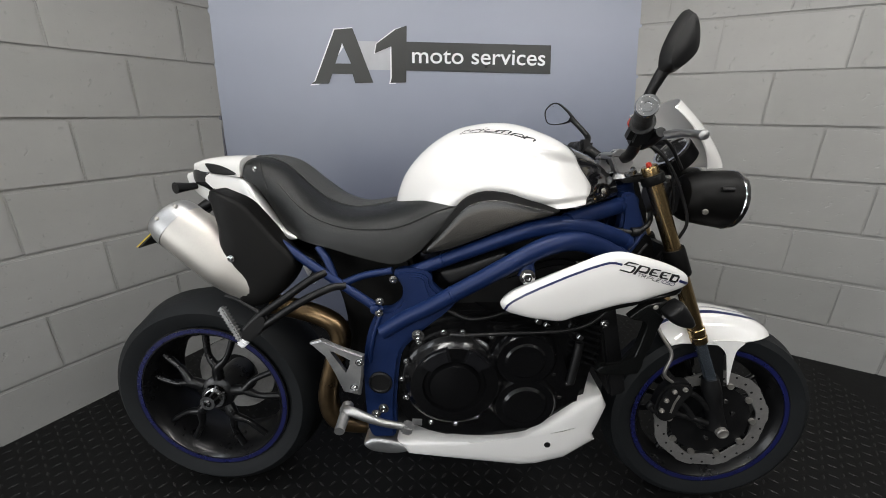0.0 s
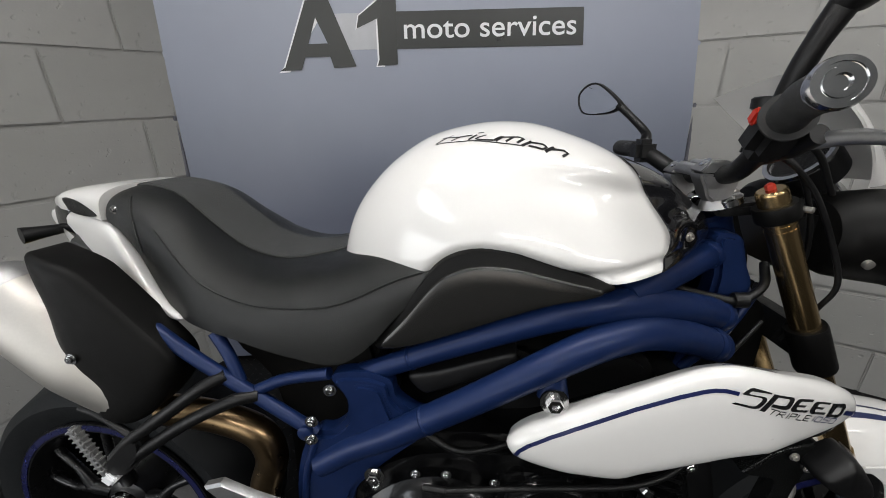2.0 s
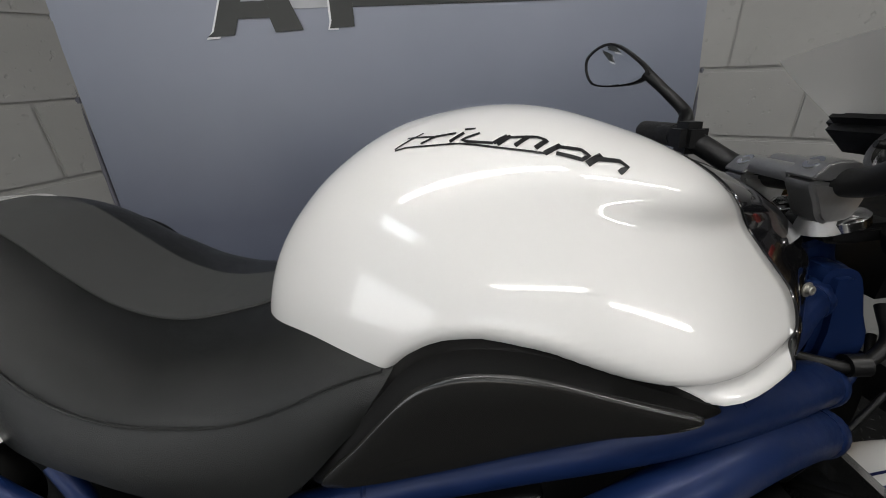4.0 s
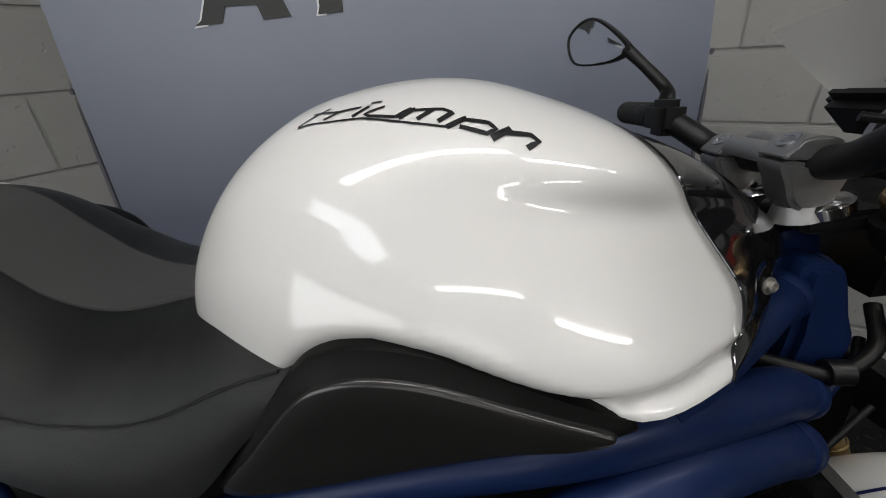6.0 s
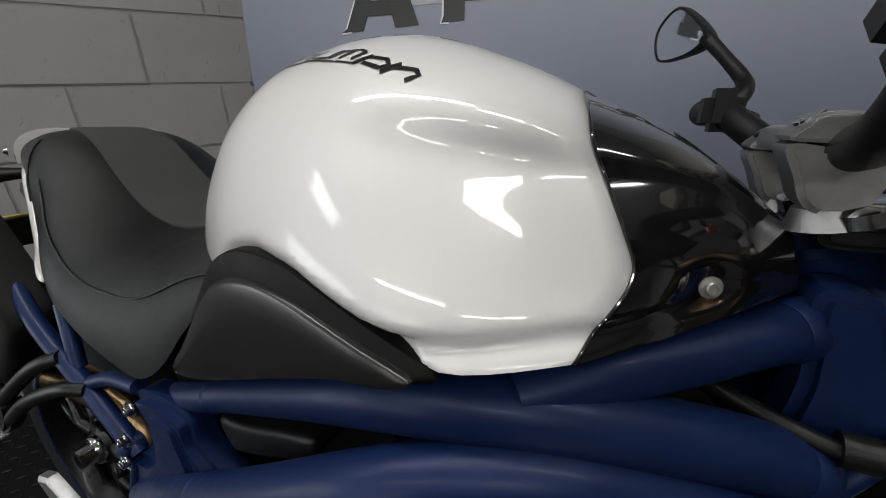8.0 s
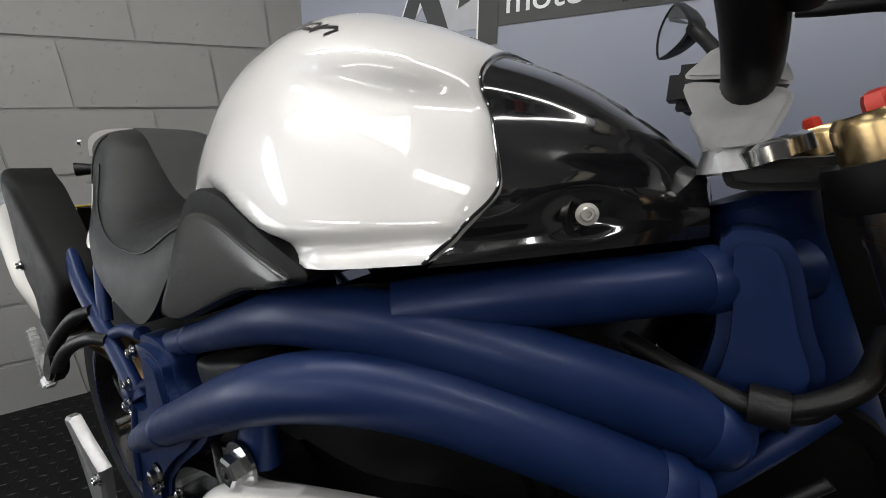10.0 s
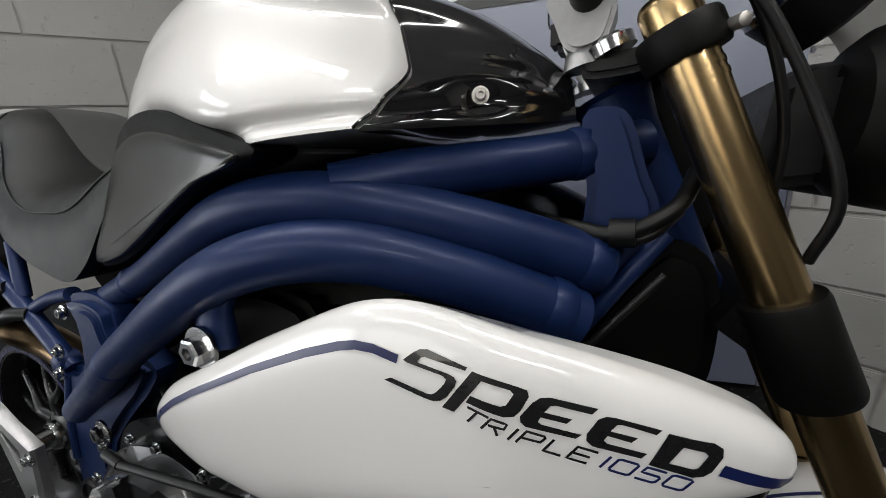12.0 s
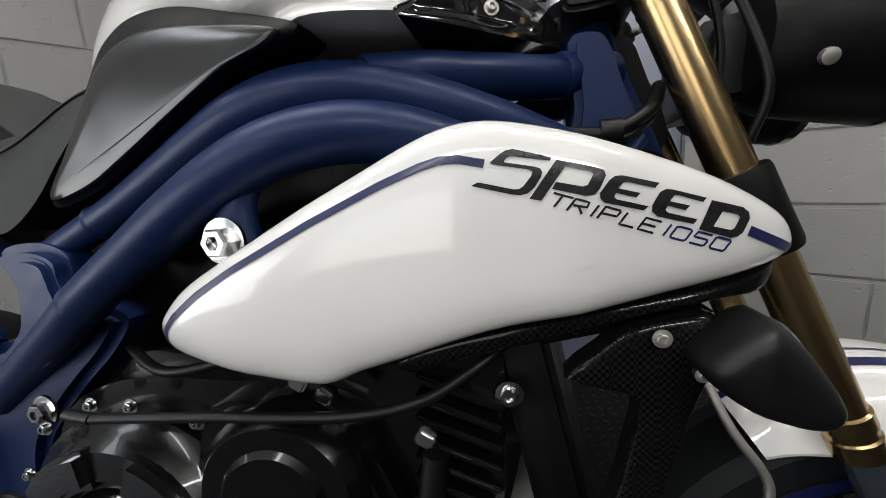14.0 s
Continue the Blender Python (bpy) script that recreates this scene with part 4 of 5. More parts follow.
for k in range(7):
    part("cooling_rib", box(1.02, -0.207, 0.60 + 0.017 * k, 0.07, 0.03, 0.006, 0.002, pose(0, 0, 0, 0, 20, 0)), ENGINE, eng)
part("oil_pipe", tube([(1.005, -0.225, 0.655), (1.0, -0.228, 0.60), (0.995, -0.228, 0.55)], 0.010, 12, 5), BLACK, eng, "black oil pipe")
part("throttle_cable", tube([(0.745, -0.262, 0.688), (0.837, -0.258, 0.694), (0.905, -0.255, 0.696), (0.958, -0.255, 0.701), (0.999, -0.252, 0.711), (1.028, -0.245, 0.727), (1.06, -0.225, 0.75)], 0.0042, 10, 6), BLACK, bike, "black cable along the engine")
part("cable_nipple", tube([(0.715, -0.258, 0.687), (0.745, -0.262, 0.688)], 0.0050, 10), BLACK, bike)
for pts in ([(0.70, -0.19, 0.72), (0.76, -0.21, 0.705), (0.83, -0.205, 0.72), (0.90, -0.2, 0.75)], [(0.62, -0.17, 0.76), (0.60, -0.20, 0.73), (0.615, -0.20, 0.69), (0.64, -0.18, 0.70)], [(0.88, -0.21, 0.735), (0.92, -0.23, 0.72), (0.95, -0.22, 0.70)]):
    part("hose", tube(pts, 0.005, 10, 6), BLACK, bike, "thin black hose")
for x, z in ((0.905, 0.715), (0.925, 0.705), (1.0, 0.675)):
    part("hose_clip", box(x, -0.235, z, 0.014, 0.012, 0.012, 0.002, pose(0, 0, 0, 0, 30, 0)), CHROME, bike, "shiny clip")
part("throttle_body", slab(smooth_outline([(0.70, 0.74), (0.86, 0.80), (0.97, 0.83), (1.03, 0.79), (1.0, 0.73), (0.8, 0.70)], 4), -0.13, 0.13, 0.02), BLACK, bike)
part("airbox", slab(smooth_outline([(0.68, 0.83), (0.84, 0.90), (0.96, 0.92), (1.06, 0.90), (1.05, 0.83), (0.9, 0.80), (0.75, 0.79)], 4), -0.10, 0.10, 0.02), BLACK, bike)
part("side_shroud", slab(smooth_outline([(0.585, 0.60), (0.60, 0.76), (0.66, 0.80), (0.78, 0.83), (0.86, 0.80), (0.78, 0.71), (0.66, 0.66)], 3), -0.135, 0.135, 0.012), BLACK, bike, "black plastic around the throttle bodies")
# black slab added for the shadowed gap and airbox side under the tank
part("tank_tray", slab(smooth_outline([(0.64, 0.80), (0.70, 0.855), (0.80, 0.905), (0.90, 0.928), (0.96, 0.925), (0.96, 0.865), (0.90, 0.835), (0.75, 0.80)], 3), -0.120, 0.120, 0.012), BLACK, bike, "black filler under the tank for the shadowed gap above the rails")
part("battery_box", slab(smooth_outline([(0.36, 0.79), (0.40, 0.86), (0.50, 0.85), (0.60, 0.83), (0.62, 0.64), (0.61, 0.46), (0.52, 0.42), (0.46, 0.46), (0.45, 0.60), (0.42, 0.72)], 3), -0.085, 0.085, 0.012), PITCH, bike, "black battery box and inner mudguard")
rad = part("radiator", box(1.085, -0.0, 0.64, 0.04, 0.40, 0.30, 0.006, pose(0, 0, 0, 0, -14, 0)), BLACK, bike, "black radiator with fine fins")
bolt(1.056, -0.215, 0.700, 0.0065, bike, CHROME, "radiator_bolt")
part("radiator_mesh", slab([(0.98, 0.735), (1.04, 0.765), (1.15, 0.785), (1.19, 0.755), (1.05, 0.725)], 0.19, -0.20, 0.004), CARBON, bike, "black woven mesh")
ent = smooth_outline([(0.684, 0.790), (0.704, 0.765), (0.726, 0.770), (0.780, 0.797), (0.830, 0.827), (0.836, 0.842), (0.820, 0.844), (0.730, 0.806)], 4)
fixed("frame_infill", leaf(ent, ((0.71, 0.783), (0.81, 0.832)), 0.006, 0.03, lambda x: -0.186 - 0.16 * (x - 0.69)), BLACK, bike, "black rubber infill between the rails")
part("shock_reservoir", tube([(0.60, -0.15, 0.775), (0.66, -0.15, 0.76)], 0.022, 16), BLACK, bike)

# belly pan
BELLY = [(0.572, 0.320), (0.632, 0.332), (0.763, 0.342), (0.892, 0.358), (0.960, 0.405), (1.025, 0.457), (1.070, 0.470), (1.098, 0.472), (1.113, 0.440), (1.098, 0.395), (1.083, 0.359), (1.092, 0.340), (1.011, 0.295), (0.940, 0.272), (0.897, 0.267), (0.780, 0.275), (0.600, 0.284)]
for side in (1, -1):
    bm = leaf(BELLY, ((0.64, 0.308), (1.04, 0.395)), 0.020, 0.12, lambda x: float(np.interp(x, [0.58, 0.8, 1.0, 1.11], [-0.190, -0.200, -0.200, -0.175])))
    if side < 0:
        bmesh.ops.scale(bm, verts=bm.verts, vec=(1, -1, 1))
    pan = fixed("belly_pan", bm, WHITE, bike, "white belly pan under the engine")
    if side > 0:
        part("pan_hole", lathe([(0, 0.009), (0.004, 0.008)], (0.962, -0.2165, 0.345), (0, -1, 0), 16), BLACK, pan)
        part("pan_hole", lathe([(0, 0.007), (0.004, 0.006)], (0.655, -0.2075, 0.309), (0, -1, 0), 16), BLACK, pan)
fixed("pan_nose", leaf(smooth_outline([(0.482, 0.306), (0.513, 0.327), (0.572, 0.320), (0.620, 0.300), (0.571, 0.281), (0.510, 0.284)], 3), ((0.51, 0.305), (0.58, 0.300)), 0.012, 0.05, lambda x: -0.195), ALU, bike, "silver edge guard of the belly pan")

# footrest bracket, guard and brake pedal
OUTER = [(0.406, 0.643), (0.431, 0.653), (0.477, 0.633), (0.527, 0.617), (0.526, 0.560), (0.522, 0.510), (0.484, 0.518), (0.463, 0.567), (0.440, 0.612)]
INNER = [(0.452, 0.626), (0.460, 0.625), (0.478, 0.616), (0.497, 0.606), (0.497, 0.594), (0.490, 0.572), (0.486, 0.573), (0.475, 0.592), (0.464, 0.608)]
bm = bmesh.new()
loops = [[bm.verts.new((x, y, z)) for x, z in o] for o, y in ((OUTER, -0.235), (OUTER, -0.245), ([Vector(a).lerp(Vector(b), 0.12) for a, b in zip(OUTER, INNER)], -0.249), (INNER, -0.249), (INNER, -0.235))]
for a, b in zip(loops, loops[1:] + loops[:1]):
    for k in range(9):
        bm.faces.new((a[k], a[(k + 1) % 9], b[(k + 1) % 9], b[k]))
brk = part("footrest_bracket", bm, ALU, bike, "polished aluminium heel guard with a triangular opening")
bolt(0.518, -0.248, 0.601, 0.006, brk), bolt(0.508, -0.248, 0.532, 0.006, brk)
ped = part("brake_pedal", tube([(0.490, -0.262, 0.480), (0.515, -0.285, 0.492), (0.57, -0.285, 0.470), (0.628, -0.272, 0.448)], [0.012, 0.011, 0.009, 0.008], 12, 6), ALU, bike, "silver brake pedal")
part("pedal_pad", box(0.635, -0.272, 0.446, 0.024, 0.03, 0.022, 0.004, pose(0, 0, 0, 0, 15, 0)), ALU, ped)
part("rider_footrest", tube([(0.495, -0.25, 0.485), (0.497, -0.30, 0.478), (0.498, -0.33, 0.474)], [0.013, 0.012, 0.011], 12, 3), ALU, bike, "aluminium rider's footrest")
bolt(0.56, -0.250, 0.465, 0.007, fr)
part("warning_label", box(0.655, -0.262, 0.455, 0.022, 0.002, 0.018, 0.0005), ALU, bike)

# radiator scoops, ducts and indicators
SCO = smooth_outline([(0.822, 0.740), (0.830, 0.754), (0.855, 0.774), (0.904, 0.799), (0.950, 0.823), (0.990, 0.842), (1.020, 0.856), (1.042, 0.864), (1.062, 0.867), (1.085, 0.865), (1.125, 0.855), (1.170, 0.840), (1.206, 0.825), (1.236, 0.808), (1.247, 0.794), (1.245, 0.782), (1.221, 0.773), (1.170, 0.764), (1.120, 0.755), (1.080, 0.748), (1.046, 0.738), (1.017, 0.727), (0.985, 0.716), (0.957, 0.705), (0.915, 0.708), (0.875, 0.713), (0.833, 0.724)], 3)


def scoop_y(x):
    return float(np.interp(x, [0.82, 0.90, 1.05, 1.12, 1.20, 1.25], [-0.251, -0.259, -0.259, -0.254, -0.225, -0.202]))


def scoop_mesh():
    bm = bmesh.new()
    a, b = Vector((0.88, 0.748)), Vector((1.20, 0.797))
    rings = []
    for s, h in ((0.90, -1), (0.985, -0.2), (1.0, 0.0), (0.985, 0.22), (0.95, 0.42), (0.88, 0.62), (0.78, 0.78), (0.64, 0.9), (0.46, 0.97), (0.25, 0.995), (0.0, 1.0)):
        ring = []
        for p in SCO:
            p = Vector(p)
            t = max(0.0, min(1.0, (p - a).dot(b - a) / (b - a).length_squared))
            c = a + (b - a) * t
            q = c + (p - c) * s
            y = scoop_y(q.x) + 0.003 - (0.017 if h > 0 else 0.02) * h
            ring.append(Vector((q.x, y, q.y)))
        rings.append(ring)
    skin(bm, rings, caps="start")
    return bm


for side in (1, -1):
    bm = scoop_mesh()
    if side < 0:
        bmesh.ops.scale(bm, verts=bm.verts, vec=(1, -1, 1))
    sc = fixed("radiator_scoop", bm, WHITE, bike, "white radiator scoop with a navy pinstripe")
    sc.data.set_sharp_from_angle(angle=radians(70))
    if side == 1:
        scoop = sc
duct_y = lambda x: float(np.interp(x, [1.03, 1.12, 1.20, 1.25], [-0.236, -0.236, -0.222, -0.196]))
for side in (1, -1):
    rail = leaf(smooth_outline([(1.000, 0.716), (1.046, 0.733), (1.120, 0.751), (1.221, 0.769), (1.240, 0.775), (1.236, 0.762), (1.225, 0.757), (1.200, 0.756), (1.150, 0.746), (1.080, 0.728), (1.010, 0.706)], 2), ((1.05, 0.727), (1.20, 0.762)), 0.005, 0.03, duct_y)
    lower = leaf(smooth_outline([(1.112, 0.710), (1.132, 0.727), (1.150, 0.740), (1.178, 0.746), (1.204, 0.744), (1.200, 0.715), (1.186, 0.680), (1.176, 0.640), (1.160, 0.600), (1.150, 0.566), (1.062, 0.566), (1.064, 0.584), (1.118, 0.590), (1.140, 0.622), (1.150, 0.660), (1.156, 0.694), (1.135, 0.703)], 2), ((1.16, 0.72), (1.155, 0.62)), 0.004, 0.02, lambda x: duct_y(x) - 0.004)
    d_ind = leaf(smooth_outline([(1.181, 0.726), (1.191, 0.740), (1.211, 0.753), (1.225, 0.747), (1.239, 0.730), (1.252, 0.709), (1.254, 0.699), (1.245, 0.692), (1.223, 0.696), (1.199, 0.707)], 4), ((1.199, 0.731), (1.237, 0.709)), 0.024, 0.022, lambda x: -0.246 + 0.30 * max(0, x - 1.21))
    d_lens = leaf(smooth_outline([(1.231, 0.745), (1.245, 0.727), (1.256, 0.707), (1.258, 0.697), (1.249, 0.690), (1.246, 0.697), (1.247, 0.709), (1.238, 0.728)], 3), ((1.245, 0.717), (1.251, 0.699)), 0.010, 0.014, lambda x: -0.238 + 0.30 * max(0, x - 1.21))
    if side < 0:
        for bm in (rail, lower, d_ind, d_lens):
            bmesh.ops.scale(bm, verts=bm.verts, vec=(1, -1, 1))
    duct = fixed("radiator_duct", rail, CARBON, bike, "gloss black rail under the scoop")
    fixed("duct_cover", lower, CARBON, duct, "carbon weave radiator side cover")
    ind_ob = fixed("front_indicator", d_ind, BLACK, bike, "black front indicator with a clear lens")
    fixed("lens", d_lens, AMBER, ind_ob, "clear lens")
for x, y, z, r in ((1.167, -0.240, 0.737, 0.0036), (1.192, -0.232, 0.712, 0.0030)):
    bolt(x, y, z, r, bike, STEEL, "duct_screw", maker=fixed)

# front fork, yokes, bars
FD = Vector((0.428, 0.0, -1.0)).normalized()
for side, dy in ((1, 0.0), (-1, 0.164)):
    top = Vector((1.187, -0.082 + dy, 1.023))
    leg = fixed("fork_leg", lathe([(0.026, 0.0190), (0.032, 0.0190), (0.22, 0.0190)], top, FD, 44), GOLD, bike, "gold anodised fork tube")
    for h in (0.036, 0.044):
        part("tube_groove", lathe([(h, 0.0189), (h, 0.0197), (h + 0.004, 0.0197), (h + 0.004, 0.0189)], top, FD, 40), GOLD, leg)
    part("fork_cap", lathe([(-0.016, 0.008), (-0.016, 0.0165), (-0.013, 0.0185), (-0.010, 0.0192), (0.012, 0.0192)], top, FD, 36), GOLD, leg)
    part("adjuster", lathe([(-0.025, 0.003), (-0.0235, 0.0055), (-0.020, 0.0064), (-0.016, 0.0064)], top, FD, 6), RED, leg, "red damping adjuster")
    part("lower_tube", lathe([(0.22, 0.0190), (0.462, 0.0190)], top, FD, 32), GOLD, leg)
    part("seal_ring", lathe([(0.440, 0.0190), (0.442, 0.0212), (0.456, 0.0212), (0.458, 0.0196), (0.464, 0.0196), (0.466, 0.0212), (0.484, 0.0206), (0.484, 0.016)], top, FD, 28), GOLD, leg)
    fixed("stanchion", lathe([(0.47, 0.0155), (0.62, 0.0155)], top, FD, 22), FORKLOW, leg, "grey-blue fork slider")
    foot = top + FD * 0.60
    axle = front.matrix_basis @ Vector((0.0, -0.085 * side, 0.0))
    ft = fixed("fork_foot", tube([foot, foot.lerp(axle, 0.25), foot.lerp(axle, 0.7), axle], [0.021, 0.025, 0.022, 0.027], 16, 5), BLACK, leg, "black fork foot")
    fixed("axle_nut", lathe([(0, 0.016), (0.012, 0.016), (0.014, 0.012), (0.012, 0.008)], axle + Vector((0, -0.02 * side, 0)), (0, -side, 0), 20), STEEL, ft, "dull axle nut")
    part("lower_clamp", lathe([(0.206, 0.0192), (0.206, 0.0255), (0.210, 0.0268), (0.278, 0.0268), (0.282, 0.0255), (0.282, 0.0192)], top, FD, 34), PITCH, leg, "black lower yoke clamp")
    part("upper_clamp", lathe([(0.006, 0.0194), (0.006, 0.0262), (0.009, 0.0275), (0.026, 0.0275), (0.029, 0.0262), (0.029, 0.0194)], top, FD, 34), PITCH, leg, "black upper yoke clamp")
    part("clamp_bolt", lathe([(0, 0.0045), (0.010, 0.0045), (0.011, 0.003)], top + FD * 0.016 + Vector((0.026, -0.012, 0.004)), (0.5, -0.85, 0), 12), STEEL, leg)
fixed("top_yoke", slab(smooth_outline([(1.128, 0.997), (1.150, 0.995), (1.188, 1.000), (1.198, 1.009), (1.188, 1.016), (1.150, 1.013), (1.128, 1.012)], 4), -0.064, 0.064, 0.005), BLACK, bike, "black upper yoke")
fixed("lower_yoke", slab([(1.235, 0.80), (1.285, 0.765), (1.312, 0.775), (1.295, 0.825), (1.255, 0.835)], -0.075, 0.075, 0.008), BLACK, bike)
fixed("stem_nut", lathe([(0, 0.019), (0.010, 0.019), (0.013, 0.016), (0.014, 0.011), (0.008, 0.010)], (1.138, 0.006, 1.011), (-0.39, 0, 0.92), 6), CHROME, bike, "polished stem nut")
fixed("clamp_foot_nut", lathe([(0, 0.019), (0.009, 0.019), (0.012, 0.015)], (1.149, -0.052, 1.013), (-0.39, 0, 0.92), 28), CHROME, bike, "polished riser foot")
for y, dz in ((0.046, -0.006), (-0.046, 0.004)):
    body = smooth_outline([(1.098, 1.053), (1.124, 1.051), (1.149, 1.046), (1.148, 1.030), (1.141, 1.016), (1.123, 1.012), (1.112, 1.018), (1.105, 1.034)], 4)
    cb = fixed("bar_clamp", slab([(x, z + dz) for x, z in body], y - 0.018, y + 0.018, 0.006), ALU, bike, "silver cast handlebar clamp")
    cap = smooth_outline([(1.098, 1.056), (1.105, 1.066), (1.110, 1.071), (1.122, 1.073), (1.136, 1.070), (1.145, 1.060), (1.148, 1.049), (1.126, 1.054)], 4)
    fixed("clamp_cap", slab([(x, z + dz) for x, z in cap], y - 0.018, y + 0.018, 0.006), ALU, cb, "silver clamp cap")
    fixed("clamp_screw", lathe([(-0.004, 0.0085), (0.0015, 0.0085), (0.0015, 0.0045), (-0.003, 0.0045)], (1.1090, y, 1.0685 + dz), (-0.55, 0, 0.83), 18), CHROME, cb, "polished recessed screw")
    fixed("clamp_foot", lathe([(0, 0.020), (0.006, 0.018), (0.014, 0.015)], (1.130, y, 1.004 + dz * 0.5), (-0.2, 0, 1), 24), ALU, cb, "silver riser foot")
for x, z in ((1.110, 1.060), (1.130, 1.064)):
    fixed("clamp_bridge", slab(smooth_outline([(x - 0.008, z - 0.008), (x - 0.008, z + 0.004), (x, z + 0.008), (x + 0.008, z + 0.006), (x + 0.008, z - 0.008)], 3), -0.030, 0.030, 0.002), ALU, bike, "silver clamp bridge")
fixed("handlebar", tube([(1.062, -0.305, 1.150), (1.082, -0.250, 1.143), (1.106, -0.190, 1.122), (1.122, -0.130, 1.086), (1.129, -0.080, 1.060), (1.128, -0.02, 1.052), (1.130, 0.04, 1.046), (1.122, 0.085, 1.050), (1.087, 0.145, 1.081), (1.086, 0.268, 1.081)], 0.0135, 20, 8), BLACK, bike, "black tapered handlebar")
fixed("grip", tube([(1.062, -0.304, 1.150), (1.080, -0.255, 1.144), (1.098, -0.210, 1.131)], [0.0185, 0.018, 0.0185, 0.0175, 0.0185], 24, 8), GRIP, bike, "ribbed black rubber grip")
fixed("grip", tube([(1.087, 0.164, 1.082), (1.086, 0.268, 1.081)], 0.0160, 22), GRIP, bike, "ribbed black rubber grip")
fixed("grip_flange", lathe([(0, 0.018), (0.001, 0.025), (0.005, 0.025), (0.006, 0.018)], (1.098, -0.210, 1.131), (0.36, 0.88, -0.3), 26), GRIP, bike)
fixed("bar_end", lathe([(-0.006, 0.0185), (0.006, 0.0205), (0.013, 0.019), (0.013, 0.0150), (0.011, 0.0148), (0.011, 0.0118), (0.013, 0.0115), (0.013, 0.0065), (0.009, 0.0060)], (1.060, -0.309, 1.151), (-0.30, -0.94, 0.12), 32), CHROME, bike, "machined bar-end weight")
fixed("switch_housing", box(1.110, -0.172, 1.112, 0.046, 0.044, 0.058, 0.012, pose(0, 0, 0, 30, 10, 0)), BLACK, bike, "black switch housing")
fixed("kill_switch", box(1.086, -0.178, 1.132, 0.008, 0.014, 0.018, 0.003, pose(0, 0, 0, 30, 10, 0)), RED, bike, "red stop switch")
fixed("switch_housing", box(1.087, 0.137, 1.081, 0.036, 0.048, 0.042, 0.009), BLACK, bike, "black switch housing")
fixed("master_cylinder", tube([(1.140, -0.115, 1.085), (1.148, -0.150, 1.100), (1.150, -0.185, 1.112)], [0.012, 0.016, 0.011], 16, 4), BLACK, bike, "black brake master cylinder")
res = fixed("fluid_reservoir", lathe([(0, 0.009), (0.004, 0.0140), (0.034, 0.0160), (0.034, 0.011)], (1.160, -0.075, 1.110), (0, 0, 1), 24), FLUID, bike, "translucent brake fluid reservoir")
part("reservoir_cap", lathe([(0.032, 0.016), (0.034, 0.0190), (0.046, 0.0190), (0.048, 0.016)], (1.160, -0.075, 1.110), (0, 0, 1), 24), BLACK, res, "black cap")
lev = fixed("brake_lever", tube([(1.150, -0.165, 1.103), (1.170, -0.205, 1.109), (1.180, -0.250, 1.107), (1.180, -0.280, 1.104)], [0.010, 0.0085, 0.0075, 0.008], 14, 6, 0.65), ALU, bike, "silver brake lever")
part("lever_ball", lathe([(-0.009, 0.004), (-0.006, 0.0095), (0.004, 0.0095), (0.009, 0.004)], (1.180, -0.284, 1.104), (0, 1, 0), 16), ALU, lev)
fixed("clutch_lever", tube([(1.109, 0.13, 1.077), (1.123, 0.176, 1.075), (1.12, 0.245, 1.07)], [0.007, 0.006, 0.005], 12, 6, 0.6), BLACK, bike, "black clutch lever")

# headlights, instruments, fly screen
for y, lab in ((-0.004, "round black headlight"), (0.165, "round black headlight")):
    ax = Vector((1.0, 0.03, -0.07)).normalized()
    c0 = Vector((1.318, y, 0.957))
    hl = fixed("headlight", lathe([(-0.014, 0.030), (-0.012, 0.050), (-0.002, 0.060), (0.012, 0.066), (0.05, 0.071), (0.094, 0.075), (0.106, 0.075), (0.108, 0.072)], c0, ax, 44), PITCH, bike, lab)
    part("bezel", lathe([(0.104, 0.073), (0.108, 0.077), (0.118, 0.076), (0.120, 0.070)], c0, ax, 44), CHROME, hl, "chrome rim")
    part("lens", lathe([(0.112, 0.071), (0.124, 0.064), (0.132, 0.042), (0.134, 0.01)], c0, ax, 40), AMBER, hl, "clear glass lens")
    part("vent_slot", tube([c0 + Vector((0.050, -0.068, 0.026)), c0 + Vector((0.078, -0.070, 0.026))], 0.0055, 10), BLACK, hl)
    part("pivot_screw", lathe([(0, 0.007), (0.006, 0.007), (0.007, 0.004)], c0 + Vector((0.022, -0.062, -0.030)), (0, -1, -0.3), 12), STEEL, hl)
fixed("headlight_bracket", slab([(1.26, 0.90), (1.27, 0.99), (1.33, 1.00), (1.33, 0.91)], -0.01, 0.14, 0.01), BLACK, bike, "black headlight bracket")
ins_at, ins_ax = (1.318, 0.030, 1.040), (-0.75, -0.10, 0.66)
ins = fixed("instrument_pod", lathe([(0, 0.028), (0.006, 0.046), (0.045, 0.050), (0.050, 0.046), (0.045, 0.042)], ins_at, ins_ax, 36), BLACK, bike, "round tachometer and black pod")
part("dial_rim", ring_lathe([(0.045, 0.041), (0.052, 0.042), (0.052, 0.049), (0.045, 0.049)], ins_at, ins_ax, 40), CHROME, ins, "silver dial rim")
part("dial_face", lathe([(0.040, 0.043), (0.045, 0.043)], ins_at, ins_ax, 36), SIGNWHITE, ins, "pale dial face")
fixed("instrument_pod", box(1.318, 0.125, 1.075, 0.030, 0.11, 0.070, 0.012, pose(0, 0, 0, 0, -45, 0)), BLACK, ins, "black display pod")
bm = bmesh.new()
rows = []
